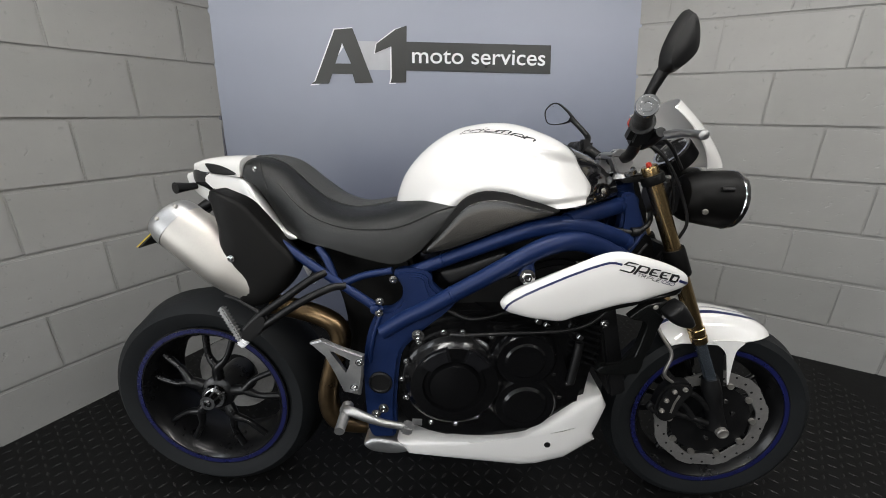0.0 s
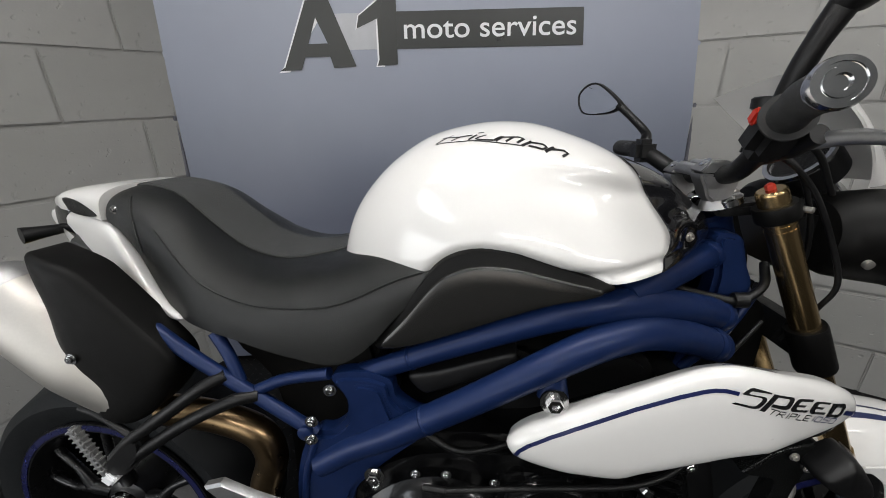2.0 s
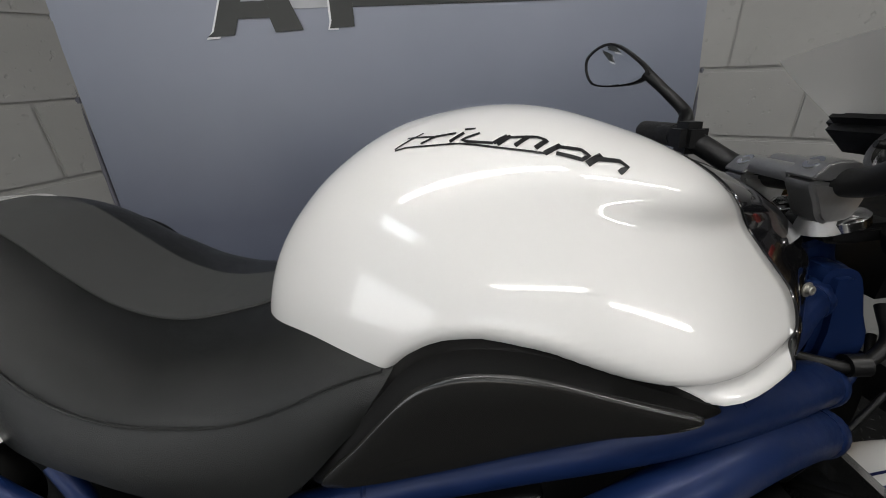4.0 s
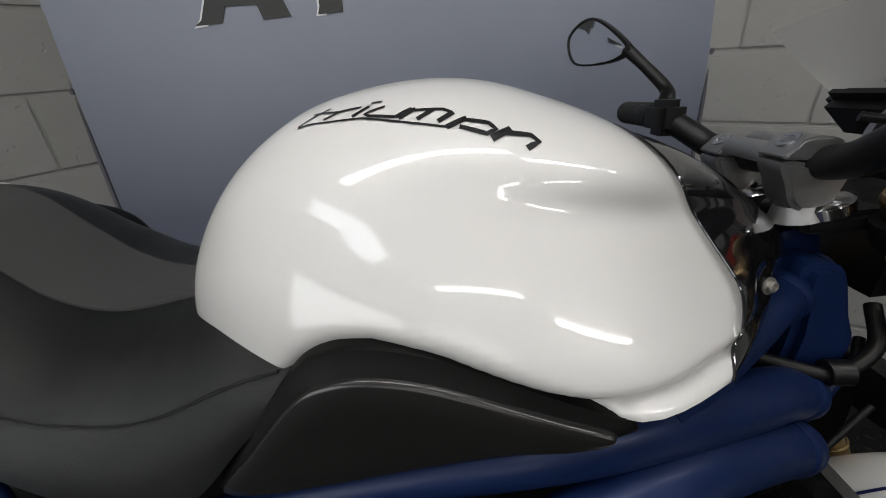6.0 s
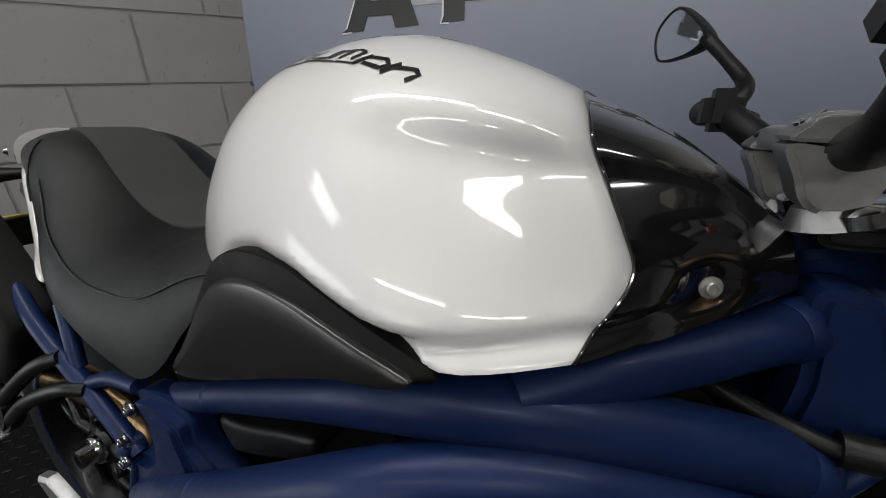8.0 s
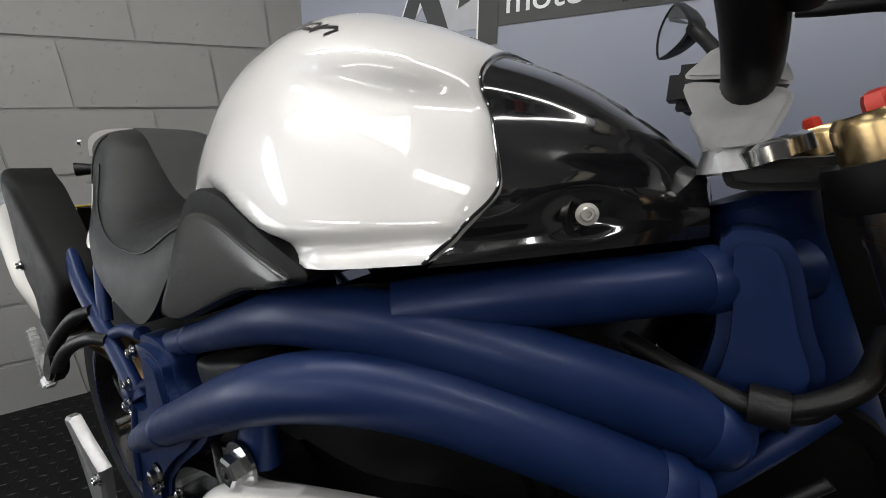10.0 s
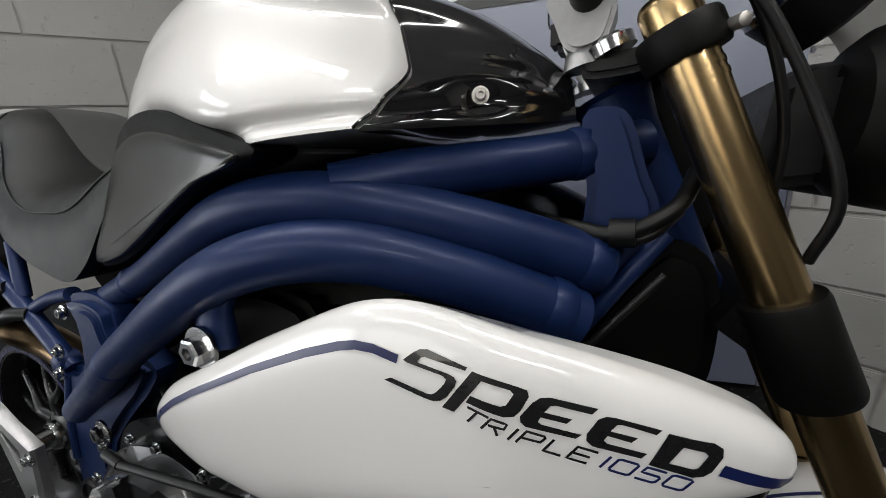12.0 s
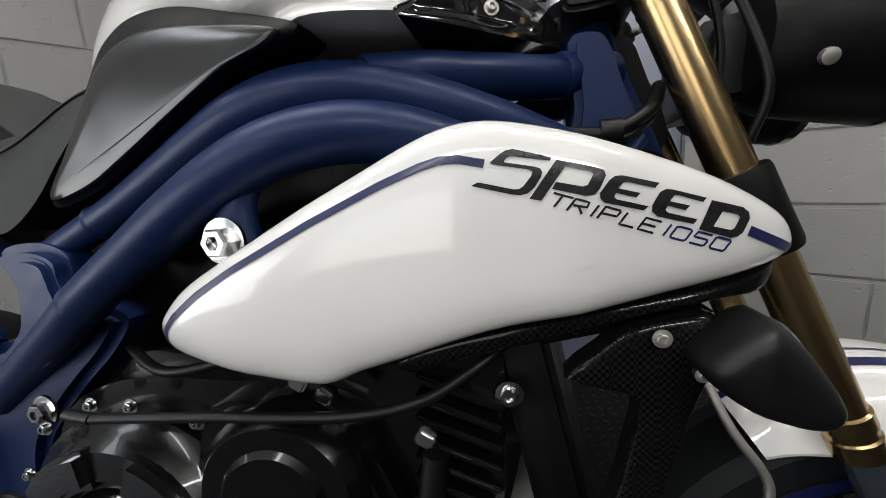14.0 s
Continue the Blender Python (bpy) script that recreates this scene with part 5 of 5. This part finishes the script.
for i in range(21):
    s = i / 20
    cx, cz = 1.440 - 0.150 * s ** 1.15, 1.030 + 0.175 * s ** 0.9
    hw = 0.085 + 0.050 * math.sin(math.pi * s * 0.62)
    row = [Vector((cx - 0.080 * abs(k / 12 - 1) ** 2 * (1.0 - 0.3 * s), 0.068 + hw * (k / 12 - 1), cz - 0.030 * s * abs(k / 12 - 1) ** 2)) for k in range(25)]
    rows.append(row + [p - Vector((0.004, 0, 0.001)) for p in row[::-1]])
skin(bm, rows)
fixed("fly_screen", bm, WHITE, bike, "white curved fly screen")

# front mudguard, caliper and their brackets, set round the front wheel
fm = front.matrix_basis
CROWN = [(60, 0.290), (64, 0.300), (70, 0.310), (78, 0.318), (87, 0.323), (98, 0.334), (108, 0.338), (120, 0.334), (132, 0.322)]
SIDE = [(60, 0.288), (64, 0.292), (70, 0.288), (78, 0.272), (87, 0.258), (98, 0.254), (108, 0.266), (120, 0.288), (132, 0.300)]


def settled(name, bm, mat, parent, label=""):
    bmesh.ops.transform(bm, matrix=fm, verts=bm.verts)
    ob = part(name, bm, mat, parent, label)
    SETTLED.append(ob)
    return ob


bm = bmesh.new()
rows = []
for i in range(31):
    deg = 61 + 62 * i / 30
    a = radians(deg)
    w = 0.080 * (1 - 0.86 * max(0, 1 - i / 9) ** 2.2)
    row = []
    for k in range(17):
        u = k / 8 - 1
        r = table(CROWN, deg) + (table(SIDE, deg) - table(CROWN, deg)) * abs(u) ** 2.6
        row.append(Vector((r * math.cos(a), w * math.copysign(abs(u) ** 0.8, u), r * math.sin(a))))
    rows.append(row + [p * 0.988 for p in row[::-1]])
skin(bm, rows)
mud = settled("front_mudguard", bm, WHITE, bike, "white front mudguard with a navy stripe")
for sgn in (-1, 1):
    out = smooth_outline([(-0.050, 0.262), (-0.030, 0.245), (-0.012, 0.226), (-0.002, 0.19), (0.008, 0.136), (0.012, 0.136), (0.012, 0.19), (0.016, 0.235), (0.032, 0.262)], 3)
    settled("mudguard_stay", slab(out, 0.0775 * sgn, 0.0815 * sgn, 0.0012), WHITE, mud, "white pointed side of the mudguard")
    out = smooth_outline([(-0.085, 0.262), (-0.040, 0.250), (-0.014, 0.228), (-0.004, 0.17), (0.006, 0.10), (-0.020, 0.085), (-0.040, 0.13), (-0.066, 0.20)], 3)
    settled("fork_guard", slab(out, 0.066 * sgn, 0.076 * sgn, 0.002), BLACK, mud, "black inner fork guard")
    cal = settled("brake_caliper", slab(smooth_outline([(-0.185, 0.050), (-0.176, 0.105), (-0.150, 0.138), (-0.104, 0.142), (-0.090, 0.110), (-0.112, 0.078), (-0.128, 0.030), (-0.158, 0.020)], 4), 0.066 * sgn, 0.104 * sgn, 0.007), BLACK, bike, "black radial brake caliper")
    for x, z in ((-0.168, 0.058), (-0.160, 0.090), (-0.142, 0.118), (-0.115, 0.126)):
        settled("caliper_bolt", lathe([(0, 0.007), (0.005, 0.007), (0.006, 0.004), (0.003, 0.003)], (x, 0.103 * sgn, z), (0, sgn, 0), 12), STEEL, cal)
    out = [(-0.146, 0.052), (-0.140, 0.083), (-0.130, 0.108), (-0.124, 0.105), (-0.134, 0.080), (-0.140, 0.050)]
    settled("caliper_mark", slab(out, 0.1045 * sgn, 0.105 * sgn, 0), STEEL, cal, "pale mark")
    for pts in ([(-0.105, 0.112), (-0.07, 0.095), (-0.035, 0.060)], [(-0.128, 0.040), (-0.09, 0.030), (-0.03, 0.012)], [(-0.125, 0.085), (-0.095, 0.060), (-0.075, 0.030)], [(-0.18, 0.045), (-0.195, 0.058), (-0.188, 0.070)]):
        settled("caliper_bracket", tube([(x, 0.088 * sgn, z) for x, z in pts], [0.010, 0.0075, 0.010], 10, 4), BLACK, cal, "black bracket strut")
    for x, z in ((0.004, 0.088), (0.030, 0.050), (-0.028, -0.032)):
        settled("foot_bolt", lathe([(0, 0.006), (0.007, 0.006), (0.008, 0.004)], (x, 0.090 * sgn, z), (0, sgn, 0), 10), CHROME, cal)
SETTLED.append(part("brake_hose", tube([fm @ Vector((-0.14, -0.09, 0.135)), fm @ Vector((-0.175, -0.10, 0.17)), fm @ Vector((-0.165, -0.10, 0.23)), fm @ Vector((-0.20, -0.09, 0.29)), Vector((1.225, -0.05, 0.72))], 0.0045, 10, 6), STEEL, bike, "braided brake hose"))

# wiring near the steering head
for pts, r in (([(1.085, -0.065, 0.885), (1.130, -0.085, 0.878), (1.165, -0.092, 0.876), (1.200, -0.080, 0.895), (1.215, -0.05, 0.92)], 0.0065), ([(1.090, -0.050, 0.872), (1.140, -0.080, 0.866), (1.180, -0.085, 0.872), (1.205, -0.06, 0.89)], 0.0045),
               ([(1.150, -0.095, 1.090), (1.185, -0.100, 1.075), (1.225, -0.098, 1.035), (1.262, -0.095, 0.970), (1.285, -0.095, 0.905), (1.280, -0.08, 0.86)], 0.0038), ([(1.145, -0.06, 1.09), (1.200, -0.080, 1.075), (1.240, -0.07, 1.02), (1.262, -0.06, 0.95), (1.262, -0.05, 0.88)], 0.0036),
               ([(1.120, -0.150, 1.110), (1.165, -0.130, 1.105), (1.210, -0.110, 1.085), (1.260, -0.08, 1.03)], 0.0042), ([(1.10, -0.118, 0.740), (1.150, -0.112, 0.795), (1.195, -0.100, 0.848)], 0.0032)):
    fixed("cable", tube(pts, r, 10, 6), BLACK, bike, "black control cable")
fixed("cable_clip", tube([(1.156, -0.091, 0.876), (1.174, -0.092, 0.877)], 0.0115, 14), BLACK, bike, "black cable clip")


# mirrors
def mirror(outline, n, thick, stem, radii, glass=True):
    n = Vector(n).normalized()
    c = sum((Vector(p) for p in outline), Vector()) / len(outline)
    m = len(outline)
    P = []
    for i in range(m):
        a, b, cc, d = [Vector(outline[(i + k) % m]) for k in (-1, 0, 1, 2)]
        for k in range(5):
            t = k / 5
            P.append(0.5 * (2 * b + (cc - a) * t + (2 * a - 5 * b + 4 * cc - d) * t * t + (3 * b - a - 3 * cc + d) * t ** 3))
    e = empty("mirror", None, bike)
    SETTLED.append(e)
    bm = bmesh.new()
    skin(bm, [[c + (p - c) * s + n * h for p in P] for s, h in ((0.88, 0.001), (0.92, 0.004), (1.0, 0.002), (1.0, -0.006), (0.82, -thick * 0.75), (0.4, -thick))])
    part("shell", bm, BLACK, e, "black plastic mirror shell")
    bm = bmesh.new()
    skin(bm, [[c + (p - c) * s + n * h for p in P] for s, h in ((0.9, 0.0), (0.9, 0.0022))])
    part("glass", bm, MIRRORM, e, "mirror glass", False)
    part("stem", tube(stem, radii, 14, 6), BLACK, e, "black mirror stem")
    return e


LM = [(1.017, 0.398, 1.205), (1.041, 0.338, 1.224), (1.071, 0.255, 1.178), (1.070, 0.256, 1.161), (1.052, 0.299, 1.153), (1.023, 0.376, 1.160)]
mirror(LM, (-0.93, -0.36, 0.05), 0.024, [(1.072, 0.259, 1.170), (1.092, 0.238, 1.145), (1.113, 0.211, 1.115), (1.111, 0.195, 1.100), (1.095, 0.176, 1.080)], [0.0085, 0.0075, 0.0085, 0.0105, 0.010])
RM = [(1.158, 1.338), (1.178, 1.310), (1.181, 1.262), (1.145, 1.226), (1.117, 1.226), (1.113, 1.262), (1.135, 1.314)]
mirror([(x, -0.205 + 0.35 * (x - 1.145), z) for x, z in RM], (-0.33, 0.94, 0.05), 0.030, [(1.128, -0.208, 1.232), (1.112, -0.205, 1.198), (1.104, -0.198, 1.165), (1.106, -0.185, 1.130)], [0.013, 0.011, 0.011, 0.013])

# ---- markings laid on the bodywork ----
from mathutils.bvhtree import BVHTree


def cast_on(ob, way, lift):
    me = ob.data
    tree = BVHTree.FromPolygons([v.co.copy() for v in me.vertices], [tuple(p.vertices) for p in me.polygons])
    way = Vector(way).normalized()

    def put(p):
        hit, nrm, _, _ = tree.ray_cast(Vector(p) - way * 0.5, way)
        if hit is None:
            return None
        if nrm.dot(way) > 0:
            nrm = -nrm
        return hit + nrm * lift
    return put


def ribbon(name, pts, width, put, up, mat, parent, step=0.004, taper=None):
    """A flat strip of the given width along points, laid on a surface."""
    P = [Vector(p) for p in pts]
    line = []
    for a, b in zip(P, P[1:]):
        n = max(1, int((b - a).length / step))
        line += [a.lerp(b, k / n) for k in range(n)]
    line.append(P[-1])
    up = Vector(up)
    rows = []
    for i, p in enumerate(line):
        d = line[min(i + 1, len(line) - 1)] - line[max(i - 1, 0)]
        side = d.cross(up).normalized() * width / 2
        row = [put(p + side * s) for s in (-1, 0, 1)]
        if None in row:
            continue
        rows.append(row)
    if len(rows) < 2:
        return None
    bm = bmesh.new()
    skin(bm, rows, closed=False, caps=False)
    return part(name, bm, mat, parent)


put = cast_on(scoop, (0, 1, 0), 0.0006)
ribbon("pinstripe", [(p[0], -0.3, p[1]) for p in [(0.832, 0.728), (0.837, 0.741), (0.847, 0.751), (0.872, 0.768), (0.901, 0.784), (0.963, 0.814), (1.010, 0.834), (1.034, 0.8425), (1.045, 0.8452), (1.056, 0.8452), (1.070, 0.8420)]], 0.0046, put, (0, 1, 0), NAVY, scoop, 0.004)
ribbon("pinstripe", [(1.211, -0.3, 0.7985), (1.243, -0.3, 0.7845)], 0.0056, put, (0, 1, 0), NAVY, scoop)


def glyph(name, outline, put, mat, parent):
    """A filled printed shape, cast on a surface."""
    bm = bmesh.new()
    bm.faces.new([bm.verts.new((x, -0.3, z)) for x, z in outline])
    bm.normal_update()
    bmesh.ops.triangulate(bm, faces=bm.faces[:])
    long_ones = [e for e in bm.edges if e.calc_length() > 0.006]
    bmesh.ops.subdivide_edges(bm, edges=long_ones, cuts=3)
    bmesh.ops.triangulate(bm, faces=bm.faces[:])
    for v in bm.verts:
        v.co = put(v.co) or v.co
    return part(name, bm, mat, parent)


GLYPHS = [
    [(1.1050, 0.8431), (1.0851, 0.8487), (1.0814, 0.8483), (1.0780, 0.8464), (1.0729, 0.8422), (1.0754, 0.8411), (1.0930, 0.8376), (1.0951, 0.8362), (1.0944, 0.8341), (1.0904, 0.8292), (1.0882, 0.8277), (1.0854, 0.8276), (1.0666, 0.8324), (1.0628, 0.8307), (1.0835, 0.8252), (1.0887, 0.8243), (1.0927, 0.8253), (1.0958, 0.8279), (1.0995, 0.8335), (1.1001, 0.8359), (1.0990, 0.8378), (1.0960, 0.8389), (1.0809, 0.8420), (1.0804, 0.8426), (1.0823, 0.8446), (1.0841, 0.8451), (1.1041, 0.8414)],
    [(1.1073, 0.8417), (1.1270, 0.8367), (1.1243, 0.8348), (1.1117, 0.8379), (1.0993, 0.8210), (1.0932, 0.8222)],
    [(1.1243, 0.8348), (1.1270, 0.8367), (1.1312, 0.8351), (1.1321, 0.8323), (1.1288, 0.8255), (1.1264, 0.8229), (1.1218, 0.8223), (1.1048, 0.8268), (1.1069, 0.8304), (1.1203, 0.8272), (1.1227, 0.8280), (1.1258, 0.8332)],
    [(1.1604, 0.8270), (1.1407, 0.8319), (1.1367, 0.8318), (1.1337, 0.8298), (1.1288, 0.8234), (1.1291, 0.8204), (1.1312, 0.8184), (1.1518, 0.8132), (1.1543, 0.8152), (1.1377, 0.8196), (1.1362, 0.8209), (1.1371, 0.8230), (1.1479, 0.8202), (1.1501, 0.8223), (1.1386, 0.8253), (1.1410, 0.8283), (1.1435, 0.8284), (1.1579, 0.8246)],
    [(1.1861, 0.8178), (1.1675, 0.8232), (1.1637, 0.8237), (1.1605, 0.8223), (1.1562, 0.8157), (1.1562, 0.8123), (1.1588, 0.8096), (1.1787, 0.8043), (1.1809, 0.8067), (1.1646, 0.8112), (1.1633, 0.8128), (1.1645, 0.8150), (1.1742, 0.8119), (1.1768, 0.8142), (1.1657, 0.8171), (1.1682, 0.8201), (1.1708, 0.8199), (1.1839, 0.8157)],
    [(1.1888, 0.8164), (1.2070, 0.8115), (1.2036, 0.8078), (1.1950, 0.8103), (1.1897, 0.8023), (1.1817, 0.8012)],
    [(1.2070, 0.8115), (1.2107, 0.8087), (1.2109, 0.8048), (1.2070, 0.7978), (1.2039, 0.7958), (1.1996, 0.7954), (1.1817, 0.8012), (1.1897, 0.8023), (1.1995, 0.7997), (1.2015, 0.8002), (1.2051, 0.8061), (1.2036, 0.8078)],
]
for outline in GLYPHS:
    glyph("mark", outline, put, INK, scoop)
U2, V2 = Vector((0.0105, 0, -0.0034)), Vector((0.0046, 0, 0.0056))
STARTS = [(1.1010, 0.8191), (1.1110, 0.8158), (1.1196, 0.8130), (1.1272, 0.8106), (1.1381, 0.8070), (1.1484, 0.8036), (1.1590, 0.8002), (1.1655, 0.7981), (1.1765, 0.7945), (1.1875, 0.7909)]
RING = [(0.0, 0.1), (0.0, 0.9), (0.1, 1.0), (0.7, 1.0), (0.8, 0.9), (0.8, 0.1), (0.7, 0.0), (0.1, 0.0), (0.0, 0.1)]
SMALL = [[[(0.0, 1.0), (0.95, 1.0)], [(0.45, 1.0), (0.45, 0.0)]], [[(0.1, 0.0), (0.1, 1.0), (0.75, 1.0), (0.8, 0.6), (0.2, 0.5)], [(0.45, 0.5), (0.8, 0.0)]], [[(0.4, 0.0), (0.4, 1.0)]], [[(0.0, 0.0), (0.0, 1.0), (0.7, 1.0), (0.78, 0.9), (0.75, 0.5), (0.0, 0.45)]],
         [[(0.05, 1.0), (0.05, 0.0), (0.75, 0.0)]], [[(0.8, 1.0), (0.0, 1.0), (0.0, 0.0), (0.8, 0.0)], [(0.0, 0.5), (0.7, 0.5)]], [[(0.3, 0.0), (0.3, 1.0)]], [RING], [[(0.8, 1.0), (0.05, 1.0), (0.02, 0.55), (0.7, 0.55), (0.78, 0.45), (0.76, 0.1), (0.68, 0.0), (0.0, 0.0)]], [RING]]
for i, strokes in enumerate(SMALL):
    at = Vector((STARTS[i][0], -0.3, STARTS[i][1]))
    for st in strokes:
        ribbon("small_mark", [at + U2 * x + V2 * y for x, y in st], 0.00125, put, (0, 1, 0), INK if i < 6 else NAVY, scoop, 0.0015)

put = cast_on(tank, (0, 0, -1), 0.0006)
wy = Vector((0, 0, -1))
# sloping strokes on the tank, over a bowed under-line
TANK_STROKES = [
    (0.0022, [(0.7227, -0.1046), (0.7321, -0.1064), (0.7509, -0.1131), (0.7764, -0.1205), (0.8005, -0.1312), (0.8156, -0.1372), (0.8335, -0.1434), (0.8398, -0.1451)]),
    (0.0026, [(0.7223, -0.1029), (0.7467, -0.0949)]),
    (0.0026, [(0.7326, -0.0947), (0.7559, -0.1048)]),
    (0.0034, [(0.7448, -0.1082), (0.7569, -0.1050), (0.7740, -0.1081)]),
    (0.0048, [(0.7687, -0.1159), (0.7804, -0.1101)]),
    (0.0030, [(0.7813, -0.1061), (0.7897, -0.1081)]),
    (0.0034, [(0.7929, -0.1151), (0.7782, -0.1169), (0.7824, -0.1207), (0.8024, -0.1285)]),
    (0.0050, [(0.8024, -0.1285), (0.8132, -0.1239)]),
    (0.0050, [(0.8051, -0.1306), (0.8158, -0.1249)]),
    (0.0034, [(0.8147, -0.1262), (0.8345, -0.1295), (0.8408, -0.1336)]),
    (0.0052, [(0.8178, -0.1347), (0.8286, -0.1283)]),
    (0.0056, [(0.8319, -0.1396), (0.8416, -0.1336)]),
    (0.0058, [(0.8376, -0.1449), (0.8501, -0.1393)]),
    (0.0042, [(0.8482, -0.1404), (0.8638, -0.1436), (0.8683, -0.1485), (0.8625, -0.1516), (0.8458, -0.1455)]),
    (0.0066, [(0.8654, -0.1548), (0.8773, -0.1476)]),
    (0.0050, [(0.8731, -0.1509), (0.8889, -0.1508), (0.8932, -0.1548), (0.8861, -0.1599)]),
]
for wd, st in TANK_STROKES:
    ribbon("tank_mark", [(x, y, 1.3) for x, y in st], wd * 0.72, put, wy, INK, tank, 0.003)
for y0, wd in ((-0.045, 0.010), (-0.024, 0.004)):
    st = ribbon("mudguard_stripe", [fm @ Vector((0.33 * math.cos(radians(a)), y0 * min(1, 0.3 + (a - 61) / 25), 0.45)) for a in range(68, 128, 4)], wd, cast_on(mud, fm.to_3x3() @ Vector((0, 0.1, -1)), 0.0008), (0, 0, 1), NAVY, mud, 0.006)
    if st:
        SETTLED.append(st)

# ---- the trim, laid on all but the wheels and the parts round the front wheel ----
done = set()
for ob in bike.children_recursive:
    if ob.type == "MESH" and ob.parent not in (rear, front) and ob.parent.parent not in (rear, front) and ob not in SETTLED and ob.parent not in SETTLED and ob.data.name not in done:
        done.add(ob.data.name)
        for v in ob.data.vertices:
            v.co = trim(v.co)

# ---- chequer studs of the floor matting ----
verts, faces = [], []
pitch = 0.036
for i in range(-36, 74):
    for j in range(-30, 36):
        x, y = i * pitch, j * pitch
        if not (-1.3 < x < 2.6 and -1.0 < y < 1.25):
            continue
        a = radians(45 if (i + j) % 2 else -45)
        cx, sx = math.cos(a), math.sin(a)
        base = len(verts)
        for k, (u, v, h) in enumerate(((-0.013, 0, 0), (0, -0.0042, 0), (0.013, 0, 0), (0, 0.0042, 0), (-0.007, 0, 0.0018), (0.007, 0, 0.0018))):
            verts.append((x + u * cx - v * sx, y + u * sx + v * cx, FLOOR + h))
        faces += [(base, base + 1, base + 4), (base + 1, base + 5, base + 4), (base + 1, base + 2, base + 5), (base + 2, base + 3, base + 5), (base + 3, base + 4, base + 5), (base + 3, base, base + 4)]
me = bpy.data.meshes.new("floor_stud")
me.from_pydata(verts, [], faces)
me.materials.append(MATSTUD)
tagged(new("floor_stud", me), "small raised chequer studs of the black floor mat", "floor stud", "", "stuff")

# ---- blocks of the two walls ----
def block_mesh(sx):
    bm = box(0, 0, 0, sx, 0.02, 0.2165, 0.0045)
    me = bpy.data.meshes.new("block")
    bm.to_mesh(me)
    bm.free()
    me.materials.append(BLOCK)
    return me


FULL = block_mesh(0.4470)
for name, w in WALLS.items():
    z = w["top"] - 0.1125
    n0 = int((CEIL - w["top"]) / 0.225) + 1
    course = -n0
    while True:
        zc = w["top"] - 0.225 * course - 0.1125
        if zc < FLOOR + 0.02:
            break
        if zc < CEIL - 0.1:
            x = w["joint"] + 0.225 * (course % 2) + 0.225
            x -= 0.45 * math.floor((x - w["lo"] - 0.22) / 0.45)
            while x < w["hi"] - 0.22:
                ob = new("block", FULL)
                ob.parent = w["ob"]
                ob.matrix_basis = pose(x, random.uniform(-0.0015, 0.0015), zc, random.uniform(-0.25, 0.25), 0, random.uniform(-0.2, 0.2))
                x += 0.45
        course += 1
